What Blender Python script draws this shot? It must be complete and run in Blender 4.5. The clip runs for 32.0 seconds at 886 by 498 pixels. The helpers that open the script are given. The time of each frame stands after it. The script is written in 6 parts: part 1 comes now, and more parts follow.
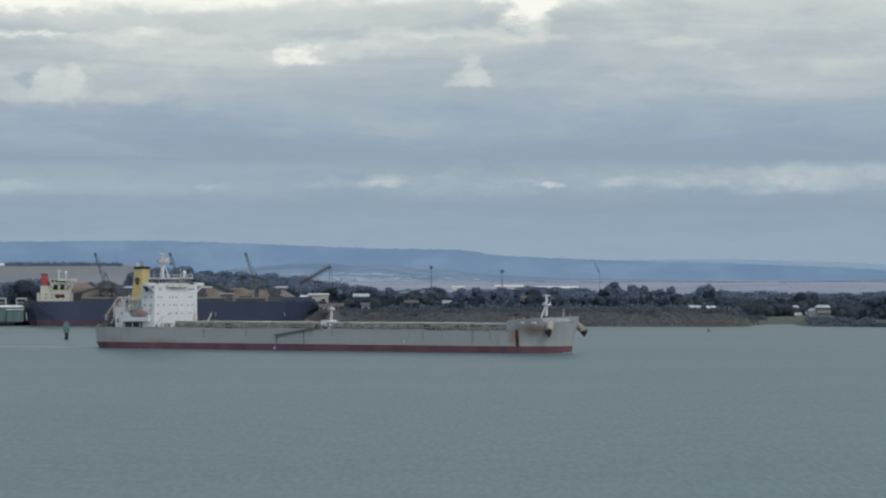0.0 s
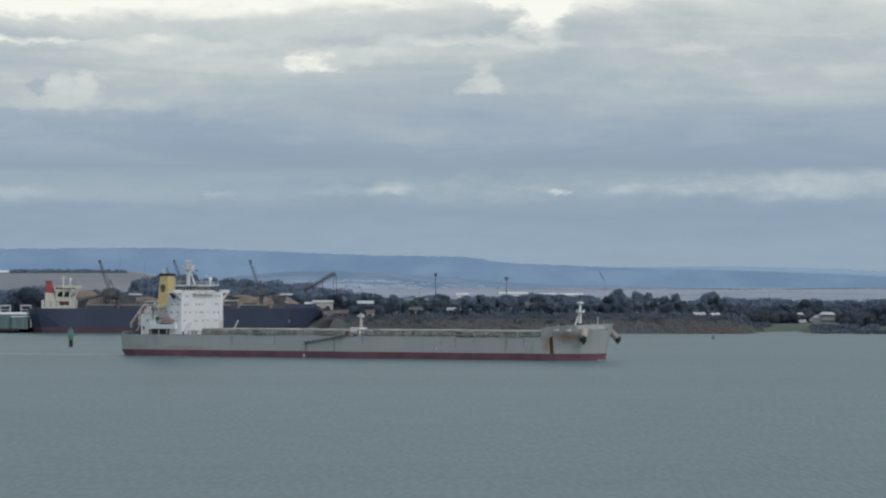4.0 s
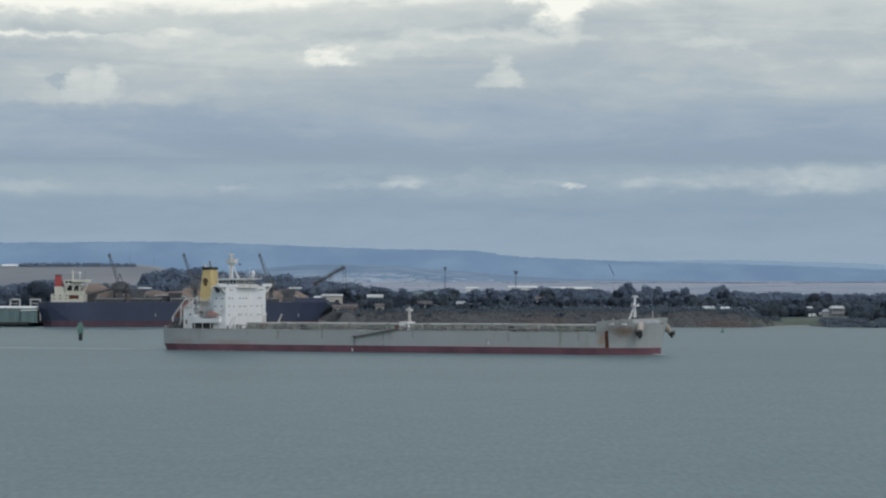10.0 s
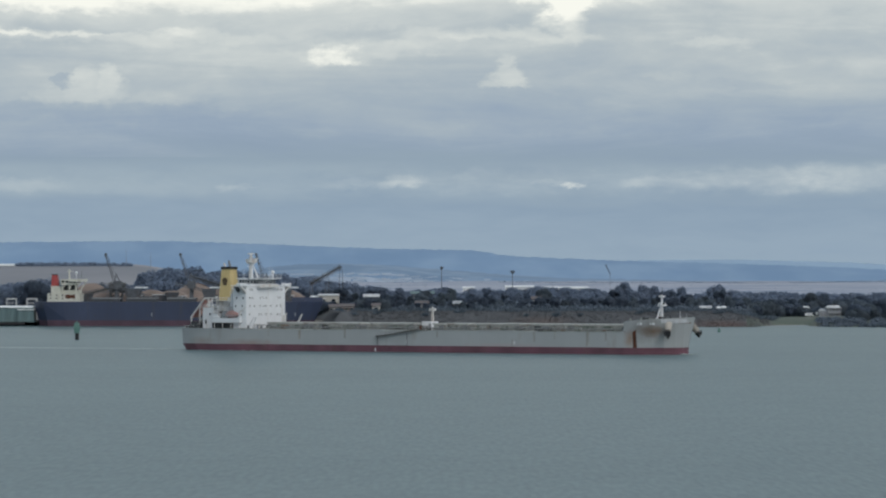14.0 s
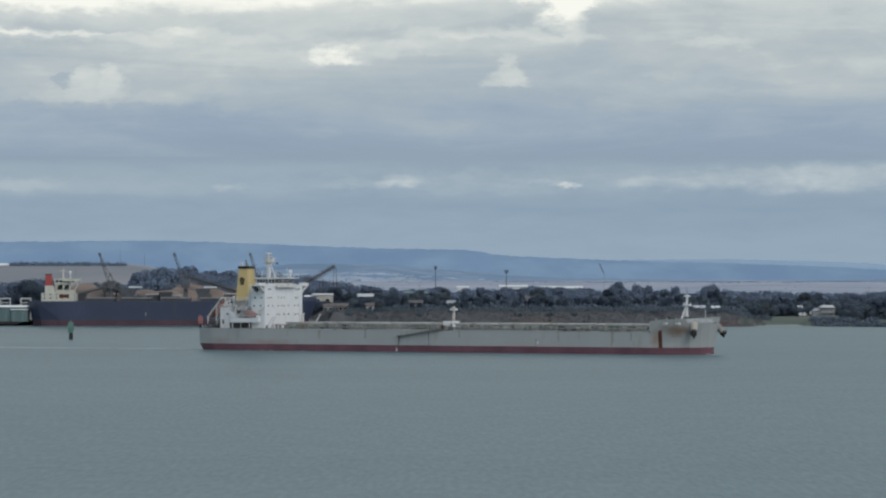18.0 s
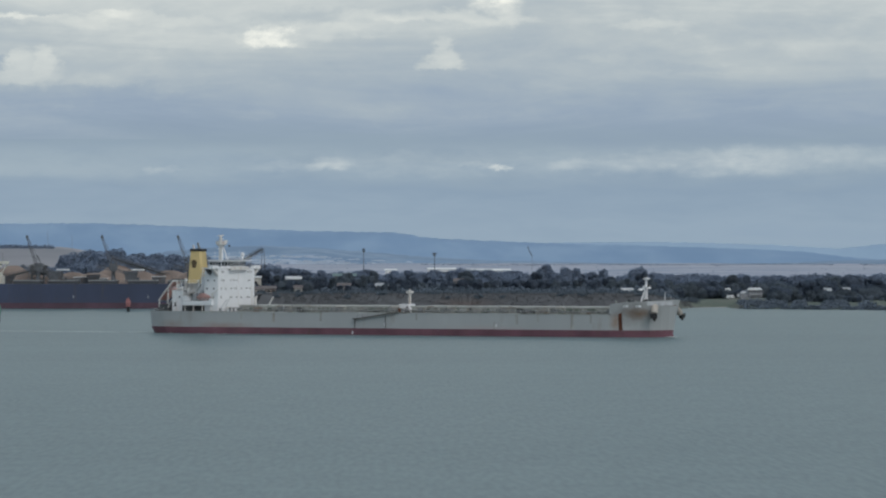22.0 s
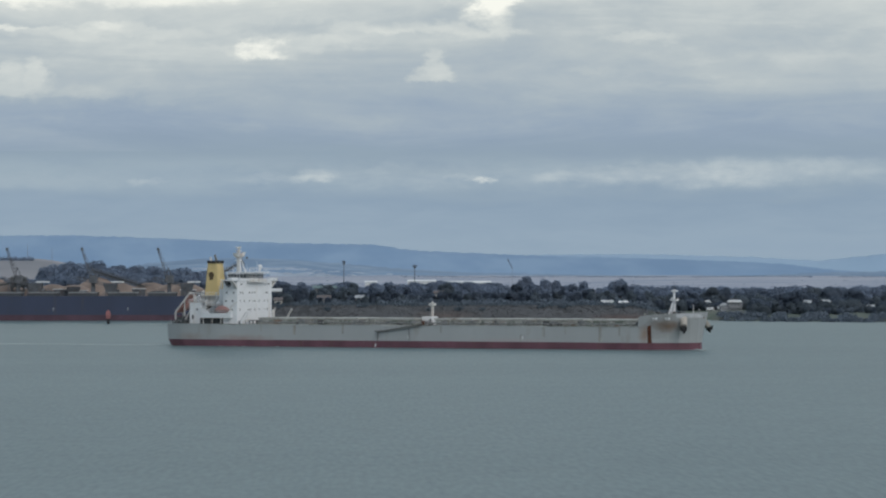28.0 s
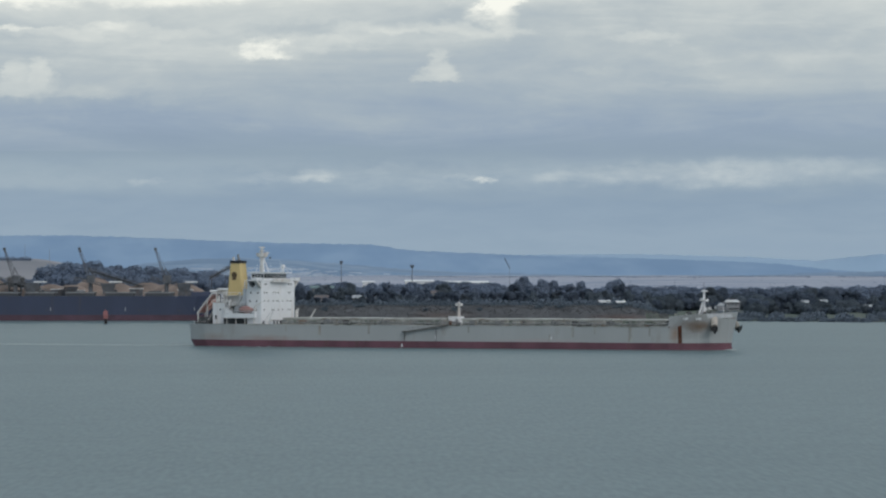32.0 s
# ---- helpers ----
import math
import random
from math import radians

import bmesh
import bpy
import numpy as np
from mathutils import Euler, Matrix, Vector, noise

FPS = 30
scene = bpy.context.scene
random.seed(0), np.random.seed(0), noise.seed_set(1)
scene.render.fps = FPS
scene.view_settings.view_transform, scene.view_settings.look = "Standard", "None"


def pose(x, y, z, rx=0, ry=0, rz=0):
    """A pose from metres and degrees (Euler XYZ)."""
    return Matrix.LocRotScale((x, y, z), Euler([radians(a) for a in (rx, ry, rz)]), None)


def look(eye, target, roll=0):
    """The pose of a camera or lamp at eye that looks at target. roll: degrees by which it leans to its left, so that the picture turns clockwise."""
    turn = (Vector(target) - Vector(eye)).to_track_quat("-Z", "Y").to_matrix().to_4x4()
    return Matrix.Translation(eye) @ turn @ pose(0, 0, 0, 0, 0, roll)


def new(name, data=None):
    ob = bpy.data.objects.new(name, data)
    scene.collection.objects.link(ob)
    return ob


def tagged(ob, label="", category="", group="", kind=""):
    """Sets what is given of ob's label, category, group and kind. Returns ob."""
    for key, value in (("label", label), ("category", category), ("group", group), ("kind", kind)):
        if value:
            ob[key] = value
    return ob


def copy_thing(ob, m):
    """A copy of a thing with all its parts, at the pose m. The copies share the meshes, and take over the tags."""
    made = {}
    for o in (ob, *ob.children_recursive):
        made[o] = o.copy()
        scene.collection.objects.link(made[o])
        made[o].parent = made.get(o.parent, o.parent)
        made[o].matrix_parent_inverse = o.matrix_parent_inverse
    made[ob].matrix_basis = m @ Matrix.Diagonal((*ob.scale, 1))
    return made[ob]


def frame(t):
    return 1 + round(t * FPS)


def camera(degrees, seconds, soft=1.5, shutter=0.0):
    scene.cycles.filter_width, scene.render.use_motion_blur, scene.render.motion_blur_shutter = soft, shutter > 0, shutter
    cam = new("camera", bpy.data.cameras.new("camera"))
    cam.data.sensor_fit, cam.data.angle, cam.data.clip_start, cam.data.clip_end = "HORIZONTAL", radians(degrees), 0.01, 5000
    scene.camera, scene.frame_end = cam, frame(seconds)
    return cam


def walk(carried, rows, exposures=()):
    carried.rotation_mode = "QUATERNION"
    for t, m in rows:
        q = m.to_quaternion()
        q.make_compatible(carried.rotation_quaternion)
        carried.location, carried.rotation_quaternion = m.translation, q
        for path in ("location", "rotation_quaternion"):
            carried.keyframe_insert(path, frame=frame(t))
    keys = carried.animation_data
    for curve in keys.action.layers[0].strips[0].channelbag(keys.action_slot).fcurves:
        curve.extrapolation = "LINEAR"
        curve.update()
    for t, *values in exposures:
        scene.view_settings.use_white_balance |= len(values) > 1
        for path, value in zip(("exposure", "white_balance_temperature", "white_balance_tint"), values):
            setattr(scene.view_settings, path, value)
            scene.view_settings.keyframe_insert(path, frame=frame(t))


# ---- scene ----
# The shore station: x to the right, y away over the water, z above the water.
EYE = Vector((0.0, 0.0, 27.15))
FOCAL = 6500.0      # eye to picture plane, in picture units
LEVEL = 502.0       # height of the true horizon in the picture when the camera aims at rest
cam = camera(13.756, 32.0, soft=2.2)


def aim(right, down):
    """The camera's pose when the place stands shifted by that much in its picture."""
    return look(EYE, EYE + Vector((-right, FOCAL, LEVEL + down - 441.0)))


walk(cam, [
    (0, aim(-16.9, -3.8)), (0.5, aim(-16.9, -2.3)), (1, aim(-13.8, -0.8)), (1.5, aim(-10.8, -3.8)),
    (2, aim(-15.3, 0.8)), (2.5, aim(-16.1, 5.3)), (3, aim(-12.3, 9.2)), (3.5, aim(-10.8, 9.9)),
    (5.5, aim(0, 2.3)), (6, aim(3, 2.3)), (6.5, aim(9.2, 1.5)), (7, aim(13.8, 0.8)),
    (7.5, aim(12.2, 0.8)), (8, aim(16.8, 0.8)), (8.5, aim(9.2, 0)), (9, aim(1.5, 0.8)),
    (9.5, aim(4.6, 0)), (10, aim(7.6, -2.3)), (10.5, aim(9.2, 1.5)), (11, aim(-1.6, 2.3)),
    (11.5, aim(-3.1, 0)), (12, aim(-1.5, 0)), (12.5, aim(-1.6, -3.1)), (13, aim(0, 0)),
    (13.5, aim(3, -1.5)), (14, aim(1.5, -3.1)), (14.5, aim(1.5, -1.5)), (16.5, aim(3, -2.3)),
    (17, aim(6.1, -3.1)), (17.5, aim(-1.5, -0.8)), (18, aim(-9.2, -3.8)), (18.5, aim(-7, -3.8)),
    (19, aim(-10.7, -3.8)), (19.5, aim(-16.9, -3.8)), (20, aim(-3.1, -3.8)), (20.5, aim(-6.2, -3.1)),
    (21, aim(-73.5, -3.8)), (21.5, aim(-96.5, -19.2)), (22, aim(-136.3, -34.5)), (22.5, aim(-234.3, -54.4)),
    (23, aim(-283.3, -71.2)), (23.5, aim(-201.4, -28.3)), (24, aim(-193, -19.2)), (24.5, aim(-196, -16.9)),
    (26.5, aim(-182.2, -13.8)), (27, aim(-170.8, -12.3)), (27.5, aim(-174.6, -11.5)), (28, aim(-171.5, -13)),
    (28.5, aim(-176.1, -12.3)), (29, aim(-180.7, -13)), (29.5, aim(-167, -13)), (30, aim(-174.6, -13)),
    (30.5, aim(-165.4, -11.5)), (31, aim(-160.8, -10)), (31.5, aim(-163.9, -8.4)), (32, aim(-176.1, -13)),
], exposures=[(0.0, 0.0), (32.0, 0.0)])


def spot(u, v, y):
    """The point at distance y behind the picture point (u, v) of the camera at rest."""
    return Vector(((u - 784.0) / FOCAL * y, y, EYE.z - (v - LEVEL) / FOCAL * y))


def across(u, y):
    return (u - 784.0) / FOCAL * y


# ---- sky light ----
world = bpy.data.worlds.new("overcast")
scene.world = world
world.use_nodes = True
wn, wl = world.node_tree.nodes, world.node_tree.links
wn.clear()
sky = wn.new("ShaderNodeTexSky")
sky.sky_type = 'NISHITA'
sky.sun_disc = False
sky.sun_elevation = radians(48)
sky.sun_rotation = radians(143)
cloud = wn.new("ShaderNodeTexNoise")
cloud.inputs["Scale"].default_value = 3.0
cloud.inputs["Detail"].default_value = 6.0
ramp = wn.new("ShaderNodeValToRGB")
ramp.color_ramp.elements[0].position, ramp.color_ramp.elements[0].color = 0.3, (2.9, 3.6, 4.2, 1)
ramp.color_ramp.elements[1].position, ramp.color_ramp.elements[1].color = 0.7, (5.6, 6.4, 6.9, 1)
blend = wn.new("ShaderNodeMixRGB")
blend.inputs["Fac"].default_value = 0.85
back = wn.new("ShaderNodeBackground")
back.inputs["Strength"].default_value = 0.1
wout = wn.new("ShaderNodeOutputWorld")
wl.new(cloud.outputs["Fac"], ramp.inputs["Fac"])
wl.new(sky.outputs["Color"], blend.inputs["Color1"])
wl.new(ramp.outputs["Color"], blend.inputs["Color2"])
wl.new(blend.outputs["Color"], back.inputs["Color"])
wl.new(back.outputs["Background"], wout.inputs["Surface"])
sun = new("sun", bpy.data.lights.new("sun", 'SUN'))
sun.data.energy, sun.data.angle, sun.data.color = 1.3, radians(40), (1.0, 0.97, 0.93)
sun.matrix_world = look((520, -700, 800), (0, 0, 0))


# ---- materials ----
def nodes_of(name):
    m = bpy.data.materials.new(name)
    m.use_nodes = True
    nt = m.node_tree
    nt.nodes.clear()
    return m, nt.nodes, nt.links


def surface(name, color, rough=0.6, metal=0.0, var=0.25, scale=0.6, fine=6.0, stretch=(1, 1, 1), bump=0.0,
            stain=None, amount=0.5, stain_scale=0.5, stain_stretch=(1, 1, 0.12), vary=0.0, patch=None, leafy=0.0):
    """Painted or natural surface: colour broken at two scales, with optional stains or rust and shade varying from piece to piece."""
    m, n, l = nodes_of(name)
    out, bsdf = n.new("ShaderNodeOutputMaterial"), n.new("ShaderNodeBsdfPrincipled")
    l.new(bsdf.outputs["BSDF"], out.inputs["Surface"])
    bsdf.inputs["Roughness"].default_value, bsdf.inputs["Metallic"].default_value = rough, metal
    tc = n.new("ShaderNodeTexCoord")

    def noise_at(s, st, detail=5.0):
        mp = n.new("ShaderNodeMapping")
        mp.inputs["Scale"].default_value = st
        l.new(tc.outputs["Object"], mp.inputs["Vector"])
        t = n.new("ShaderNodeTexNoise")
        t.inputs["Scale"].default_value, t.inputs["Detail"].default_value = s, detail
        l.new(mp.outputs["Vector"], t.inputs["Vector"])
        return t

    def mix(a, b, fac):
        k = n.new("ShaderNodeMixRGB")
        for socket, value in (("Color1", a), ("Color2", b), ("Fac", fac)):
            if hasattr(value, "links"):
                l.new(value, k.inputs[socket])
            elif socket == "Fac":
                k.inputs[socket].default_value = value
            else:
                k.inputs[socket].default_value = (*value, 1)
        return k.outputs["Color"]

    def ranged(value, a, b, c=0.0, d=1.0):
        r = n.new("ShaderNodeMapRange")
        l.new(value, r.inputs["Value"])
        for key, x in (("From Min", a), ("From Max", b), ("To Min", c), ("To Max", d)):
            r.inputs[key].default_value = x
        return r.outputs["Result"]

    dark, lite = [max(0, c * (1 - var)) for c in color], [min(1, c * (1 + var)) for c in color]
    big, small = noise_at(scale, stretch), noise_at(fine, stretch, 3.0)
    col = mix(dark, lite, ranged(big.outputs["Fac"], 0.3, 0.7))
    col = mix(col, [c * (1 - var) for c in color], ranged(small.outputs["Fac"], 0.45, 0.8, 0.0, 0.5))
    if stain:
        st = noise_at(stain_scale, stain_stretch, 6.0)
        col = mix(col, stain, ranged(st.outputs["Fac"], 0.66 - 0.2 * amount, 0.82 - 0.12 * amount, 0.0, 0.85))
    if patch:
        edge = noise_at(0.35, (1, 1, 0.8), 6.0)
    for centre, half, tone in patch or ():
        mp = n.new("ShaderNodeMapping")
        mp.vector_type = 'POINT'
        mp.inputs["Scale"].default_value = [1 / h for h in half]
        mp.inputs["Location"].default_value = [-c / h for c, h in zip(centre, half)]
        l.new(tc.outputs["Object"], mp.inputs["Vector"])
        far = n.new("ShaderNodeVectorMath")
        far.operation = 'LENGTH'
        l.new(mp.outputs["Vector"], far.inputs[0])
        ragged = n.new("ShaderNodeMath")
        ragged.operation = 'ADD'
        l.new(far.outputs["Value"], ragged.inputs[0])
        l.new(edge.outputs["Fac"], ragged.inputs[1])
        col = mix(col, tone, ranged(ragged.outputs[0], 0.55, 1.45, 0.85, 0.0))
    if vary:
        info = n.new("ShaderNodeObjectInfo")
        hsv = n.new("ShaderNodeHueSaturation")
        l.new(col, hsv.inputs["Color"])
        l.new(ranged(info.outputs["Random"], 0, 1, 1 - vary, 1 + vary), hsv.inputs["Value"])
        col = hsv.outputs["Color"]
    l.new(col, bsdf.inputs["Base Color"])
    if leafy:
        thin, both = n.new("ShaderNodeBsdfTranslucent"), n.new("ShaderNodeMixShader")
        l.new(col, thin.inputs["Color"])
        both.inputs["Fac"].default_value = leafy
        l.new(bsdf.outputs["BSDF"], both.inputs[1])
        l.new(thin.outputs["BSDF"], both.inputs[2])
        l.new(both.outputs["Shader"], out.inputs["Surface"])
    if bump:
        b = n.new("ShaderNodeBump")
        b.inputs["Strength"].default_value, b.inputs["Distance"].default_value = bump, 0.3
        l.new(small.outputs["Fac"], b.inputs["Height"])
        l.new(b.outputs["Normal"], bsdf.inputs["Normal"])
    return m


HULL_GREY = surface("hull_grey_paint", (0.382, 0.398, 0.402), 0.55, var=0.06, scale=0.06, fine=0.5, stretch=(1, 1, 0.25), stain=(0.30, 0.275, 0.25), amount=0.25, stain_scale=0.2, stain_stretch=(1, 1, 0.3), patch=(((99, -13, 9.5), (12, 14, 6.0), (0.24, 0.23, 0.222)), ((101.5, -13.5, 8.9), (7.5, 8.0, 2.6), (0.17, 0.105, 0.065)), ((-74, -16, 3.2), (16, 5, 1.9), (0.34, 0.26, 0.23)), ((-97, -15, 3.6), (9, 8, 2.2), (0.33, 0.28, 0.25)), ((93, -16, 5.5), (2.8, 6, 4.2), (0.30, 0.22, 0.17)), ((40, -16, 3.0), (26, 5, 1.2), (0.41, 0.37, 0.37))))
BOOT_RED = surface("antifouling_red", (0.152, 0.066, 0.088), 0.7, var=0.25, scale=0.15, fine=1.2, stretch=(1, 1, 0.4), stain=(0.10, 0.06, 0.05), amount=0.4, stain_scale=0.3)
RUST = surface("rust", (0.11, 0.04, 0.022), 0.9, var=0.35, scale=0.5, fine=4)
RUST_STAIN = surface("rust_stained_paint", (0.24, 0.18, 0.13), 0.8, var=0.3, scale=0.25, fine=1.5, stain=(0.18, 0.09, 0.05), amount=0.7, stain_scale=0.3, stain_stretch=(1, 1, 0.5))
STREAK = surface("thin_rust_wash", (0.345, 0.35, 0.33), 0.7, var=0.25, scale=0.8, fine=2.0, stretch=(1, 1, 0.2), stain=(0.30, 0.25, 0.20), amount=0.5, stain_scale=0.9)
WHITE = surface("white_ship_paint", (0.745, 0.755, 0.77), 0.45, var=0.04, scale=0.25, fine=2.0, stain=(0.45, 0.36, 0.27), amount=0.1, stain_scale=0.4)
WHITE_WORN = surface("worn_white_paint", (0.62, 0.61, 0.59), 0.6, var=0.12, scale=0.5, fine=3.0, stain=(0.32, 0.19, 0.12), amount=0.45, stain_scale=0.6)
FUNNEL_YELLOW = surface("funnel_buff_paint", (0.60, 0.46, 0.215), 0.55, var=0.08, scale=0.3, fine=2)
BLACK = surface("sooty_black_paint", (0.02, 0.02, 0.022), 0.7, var=0.3, scale=1)
CREST = surface("crest_brown_paint", (0.11, 0.075, 0.04), 0.6, var=0.2)
GLASS = surface("dark_window_glass", (0.022, 0.028, 0.034), 0.25, var=0.2, scale=0.4)
DECK = surface("deck_red_brown", (0.16, 0.11, 0.09), 0.85, var=0.3, scale=0.2, fine=2)
COAMING = surface("coaming_worn_olive", (0.32, 0.33, 0.305), 0.8, var=0.35, scale=0.22, fine=1.2, stain=(0.13, 0.10, 0.075), amount=0.6, stain_scale=0.3, stain_stretch=(1, 1, 0.7))
DECK_GREEN = surface("faded_green_deck_paint", (0.15, 0.185, 0.155), 0.8, var=0.3, scale=0.5, fine=2.0)
COVER = surface("hatch_cover_pale", (0.44, 0.45, 0.43), 0.7, var=0.28, scale=0.09, fine=0.8, stain=(0.22, 0.17, 0.12), amount=0.5, stain_scale=0.25, stain_stretch=(1, 1, 1))
ORANGE = surface("faded_lifeboat_orange", (0.34, 0.20, 0.185), 0.6, var=0.15, scale=1.5)
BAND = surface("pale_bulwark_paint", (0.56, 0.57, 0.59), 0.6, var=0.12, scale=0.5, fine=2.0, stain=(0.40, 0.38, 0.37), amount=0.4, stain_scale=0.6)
PINKISH_DULL = surface("rust_bleached_primer", (0.30, 0.21, 0.19), 0.8, var=0.3, scale=0.8)
PINKISH = surface("faded_davit_red", (0.58, 0.33, 0.29), 0.6, var=0.2, scale=1.0)
STEEL_DARK = surface("dark_painted_steel", (0.06, 0.065, 0.07), 0.6, var=0.3, scale=1.0, stain=(0.10, 0.06, 0.04), amount=0.3)
# Dark harbour steel lightened to paint in haze; the rust stains are its own.
STEEL_HAZED = surface("haze_lightened_rusty_steel", (0.105, 0.112, 0.125), 0.7, var=0.3, scale=0.4, stain=(0.14, 0.09, 0.07), amount=0.4)
STEEL_GREY = surface("grey_painted_steel", (0.22, 0.23, 0.24), 0.6, var=0.2, scale=0.8)
GANGWAY = surface("weathered_gangway", (0.13, 0.125, 0.12), 0.8, var=0.3, scale=1.0)
NAVY = surface("navy_hull_paint", (0.041, 0.053, 0.097), 0.5, var=0.2, scale=0.05, fine=0.4, stretch=(1, 1, 0.4), stain=(0.06, 0.06, 0.075), amount=0.3, stain_scale=0.25)
BOOT_DULL = surface("dull_red_boot", (0.086, 0.048, 0.068), 0.75, var=0.25, scale=0.1, fine=0.6)
CREAM = surface("cream_ship_paint", (0.58, 0.565, 0.49), 0.55, var=0.1, scale=0.4, stain=(0.35, 0.24, 0.15), amount=0.3, stain_scale=0.4)
SIGNAL_RED = surface("signal_red_paint", (0.36, 0.06, 0.06), 0.6, var=0.12, scale=0.4)
CHIPS = surface("wood_chips", (0.225, 0.176, 0.152), 0.95, var=0.3, scale=0.08, fine=0.8, bump=0.6)
CONCRETE = surface("wharf_concrete", (0.24, 0.23, 0.22), 0.85, var=0.2, scale=0.15, fine=1.5)
SHED_CREAM = surface("cream_shed_cladding", (0.46, 0.435, 0.385), 0.7, var=0.1, scale=0.3)
SHED_GREEN = surface("green_shed_cladding", (0.12, 0.18, 0.185), 0.5, var=0.25, scale=0.25, stretch=(3, 1, 0.3))
ROOF_WHITE = surface("white_metal_roof", (0.72, 0.73, 0.73), 0.5, var=0.06, scale=0.3)
ROOF_PALE = surface("weathered_pale_roof", (0.50, 0.51, 0.52), 0.6, var=0.12, scale=0.4)
ROOF_GREY = surface("grey_metal_roof", (0.34, 0.36, 0.38), 0.55, var=0.15, scale=0.3)
ROOF_TILE = surface("red_brown_tiles", (0.135, 0.118, 0.118), 0.8, var=0.2, scale=0.5)
WALL_PALE = surface("pale_rendered_wall", (0.33, 0.335, 0.34), 0.8, var=0.12, scale=0.4, vary=0.2)
BOARD_GREY = surface("grey_weatherboard", (0.30, 0.31, 0.335), 0.8, var=0.15, scale=0.4, stretch=(0.3, 1, 4))
BRICKWORK = surface("brown_brick_wall", (0.215, 0.172, 0.150), 0.85, var=0.25, scale=0.5)
TANK_PALE = surface("pale_tank_paint", (0.66, 0.66, 0.64), 0.5, var=0.06, scale=0.1)
BARK = surface("bark", (0.11, 0.085, 0.07), 0.9, var=0.3, scale=1.5)
# Leaf and thicket colours are lifted and blued to carry the haze.
LEAF = surface("haze_blued_gum_leaves", (0.132, 0.168, 0.224), 0.95, var=0.14, scale=0.10, fine=0.6, vary=0.2, leafy=0.62)
LEAF_DULL = surface("haze_blued_olive_leaves", (0.148, 0.184, 0.222), 0.95, var=0.14, scale=0.10, fine=0.6, vary=0.2, leafy=0.62)
# A stronger haze tint in the leaf colour of the wood farther back.
LEAF_FAR = surface("haze_tinted_far_leaves", (0.195, 0.245, 0.33), 0.95, var=0.2, scale=0.05, fine=0.3, leafy=0.4)
UNDER = surface("haze_blued_thicket", (0.140, 0.175, 0.220), 0.95, var=0.2, scale=0.06, fine=0.3, leafy=0.4)
POD = surface("worn_cream_bolster", (0.38, 0.345, 0.305), 0.7, var=0.2, scale=0.6, stain=(0.25, 0.16, 0.10), amount=0.4)
SCRUB = surface("dry_scrub", (0.172, 0.178, 0.190), 0.95, var=0.22, scale=0.02, fine=0.12, stretch=(1, 0.4, 1), leafy=0.4, patch=(((168, 2206, 2.0), (30, 18, 4.5), (0.22, 0.155, 0.14)), ((60, 2222, 3.0), (26, 20, 5), (0.20, 0.165, 0.155))))
GREEN_MARK = surface("green_beacon_paint", (0.10, 0.20, 0.175), 0.6, var=0.15, scale=1.0)
RED_MARK = surface("red_beacon_paint", (0.29, 0.12, 0.12), 0.6, var=0.15, scale=1.0)
PILE = surface("tarred_pile", (0.022, 0.022, 0.024), 0.8, var=0.3, scale=1.5)
CAR_WHITE = surface("white_car_paint", (0.72, 0.73, 0.74), 0.3, var=0.03)
TYRE = surface("tyre_rubber", (0.025, 0.025, 0.025), 0.85, var=0.2)
FOAM = surface("wake_foam", (0.42, 0.47, 0.475), 0.8, var=0.2, scale=0.3, fine=2.0)
SLICK = surface("smoothed_water", (0.27, 0.32, 0.315), 0.4, var=0.1, scale=0.02, fine=0.2)


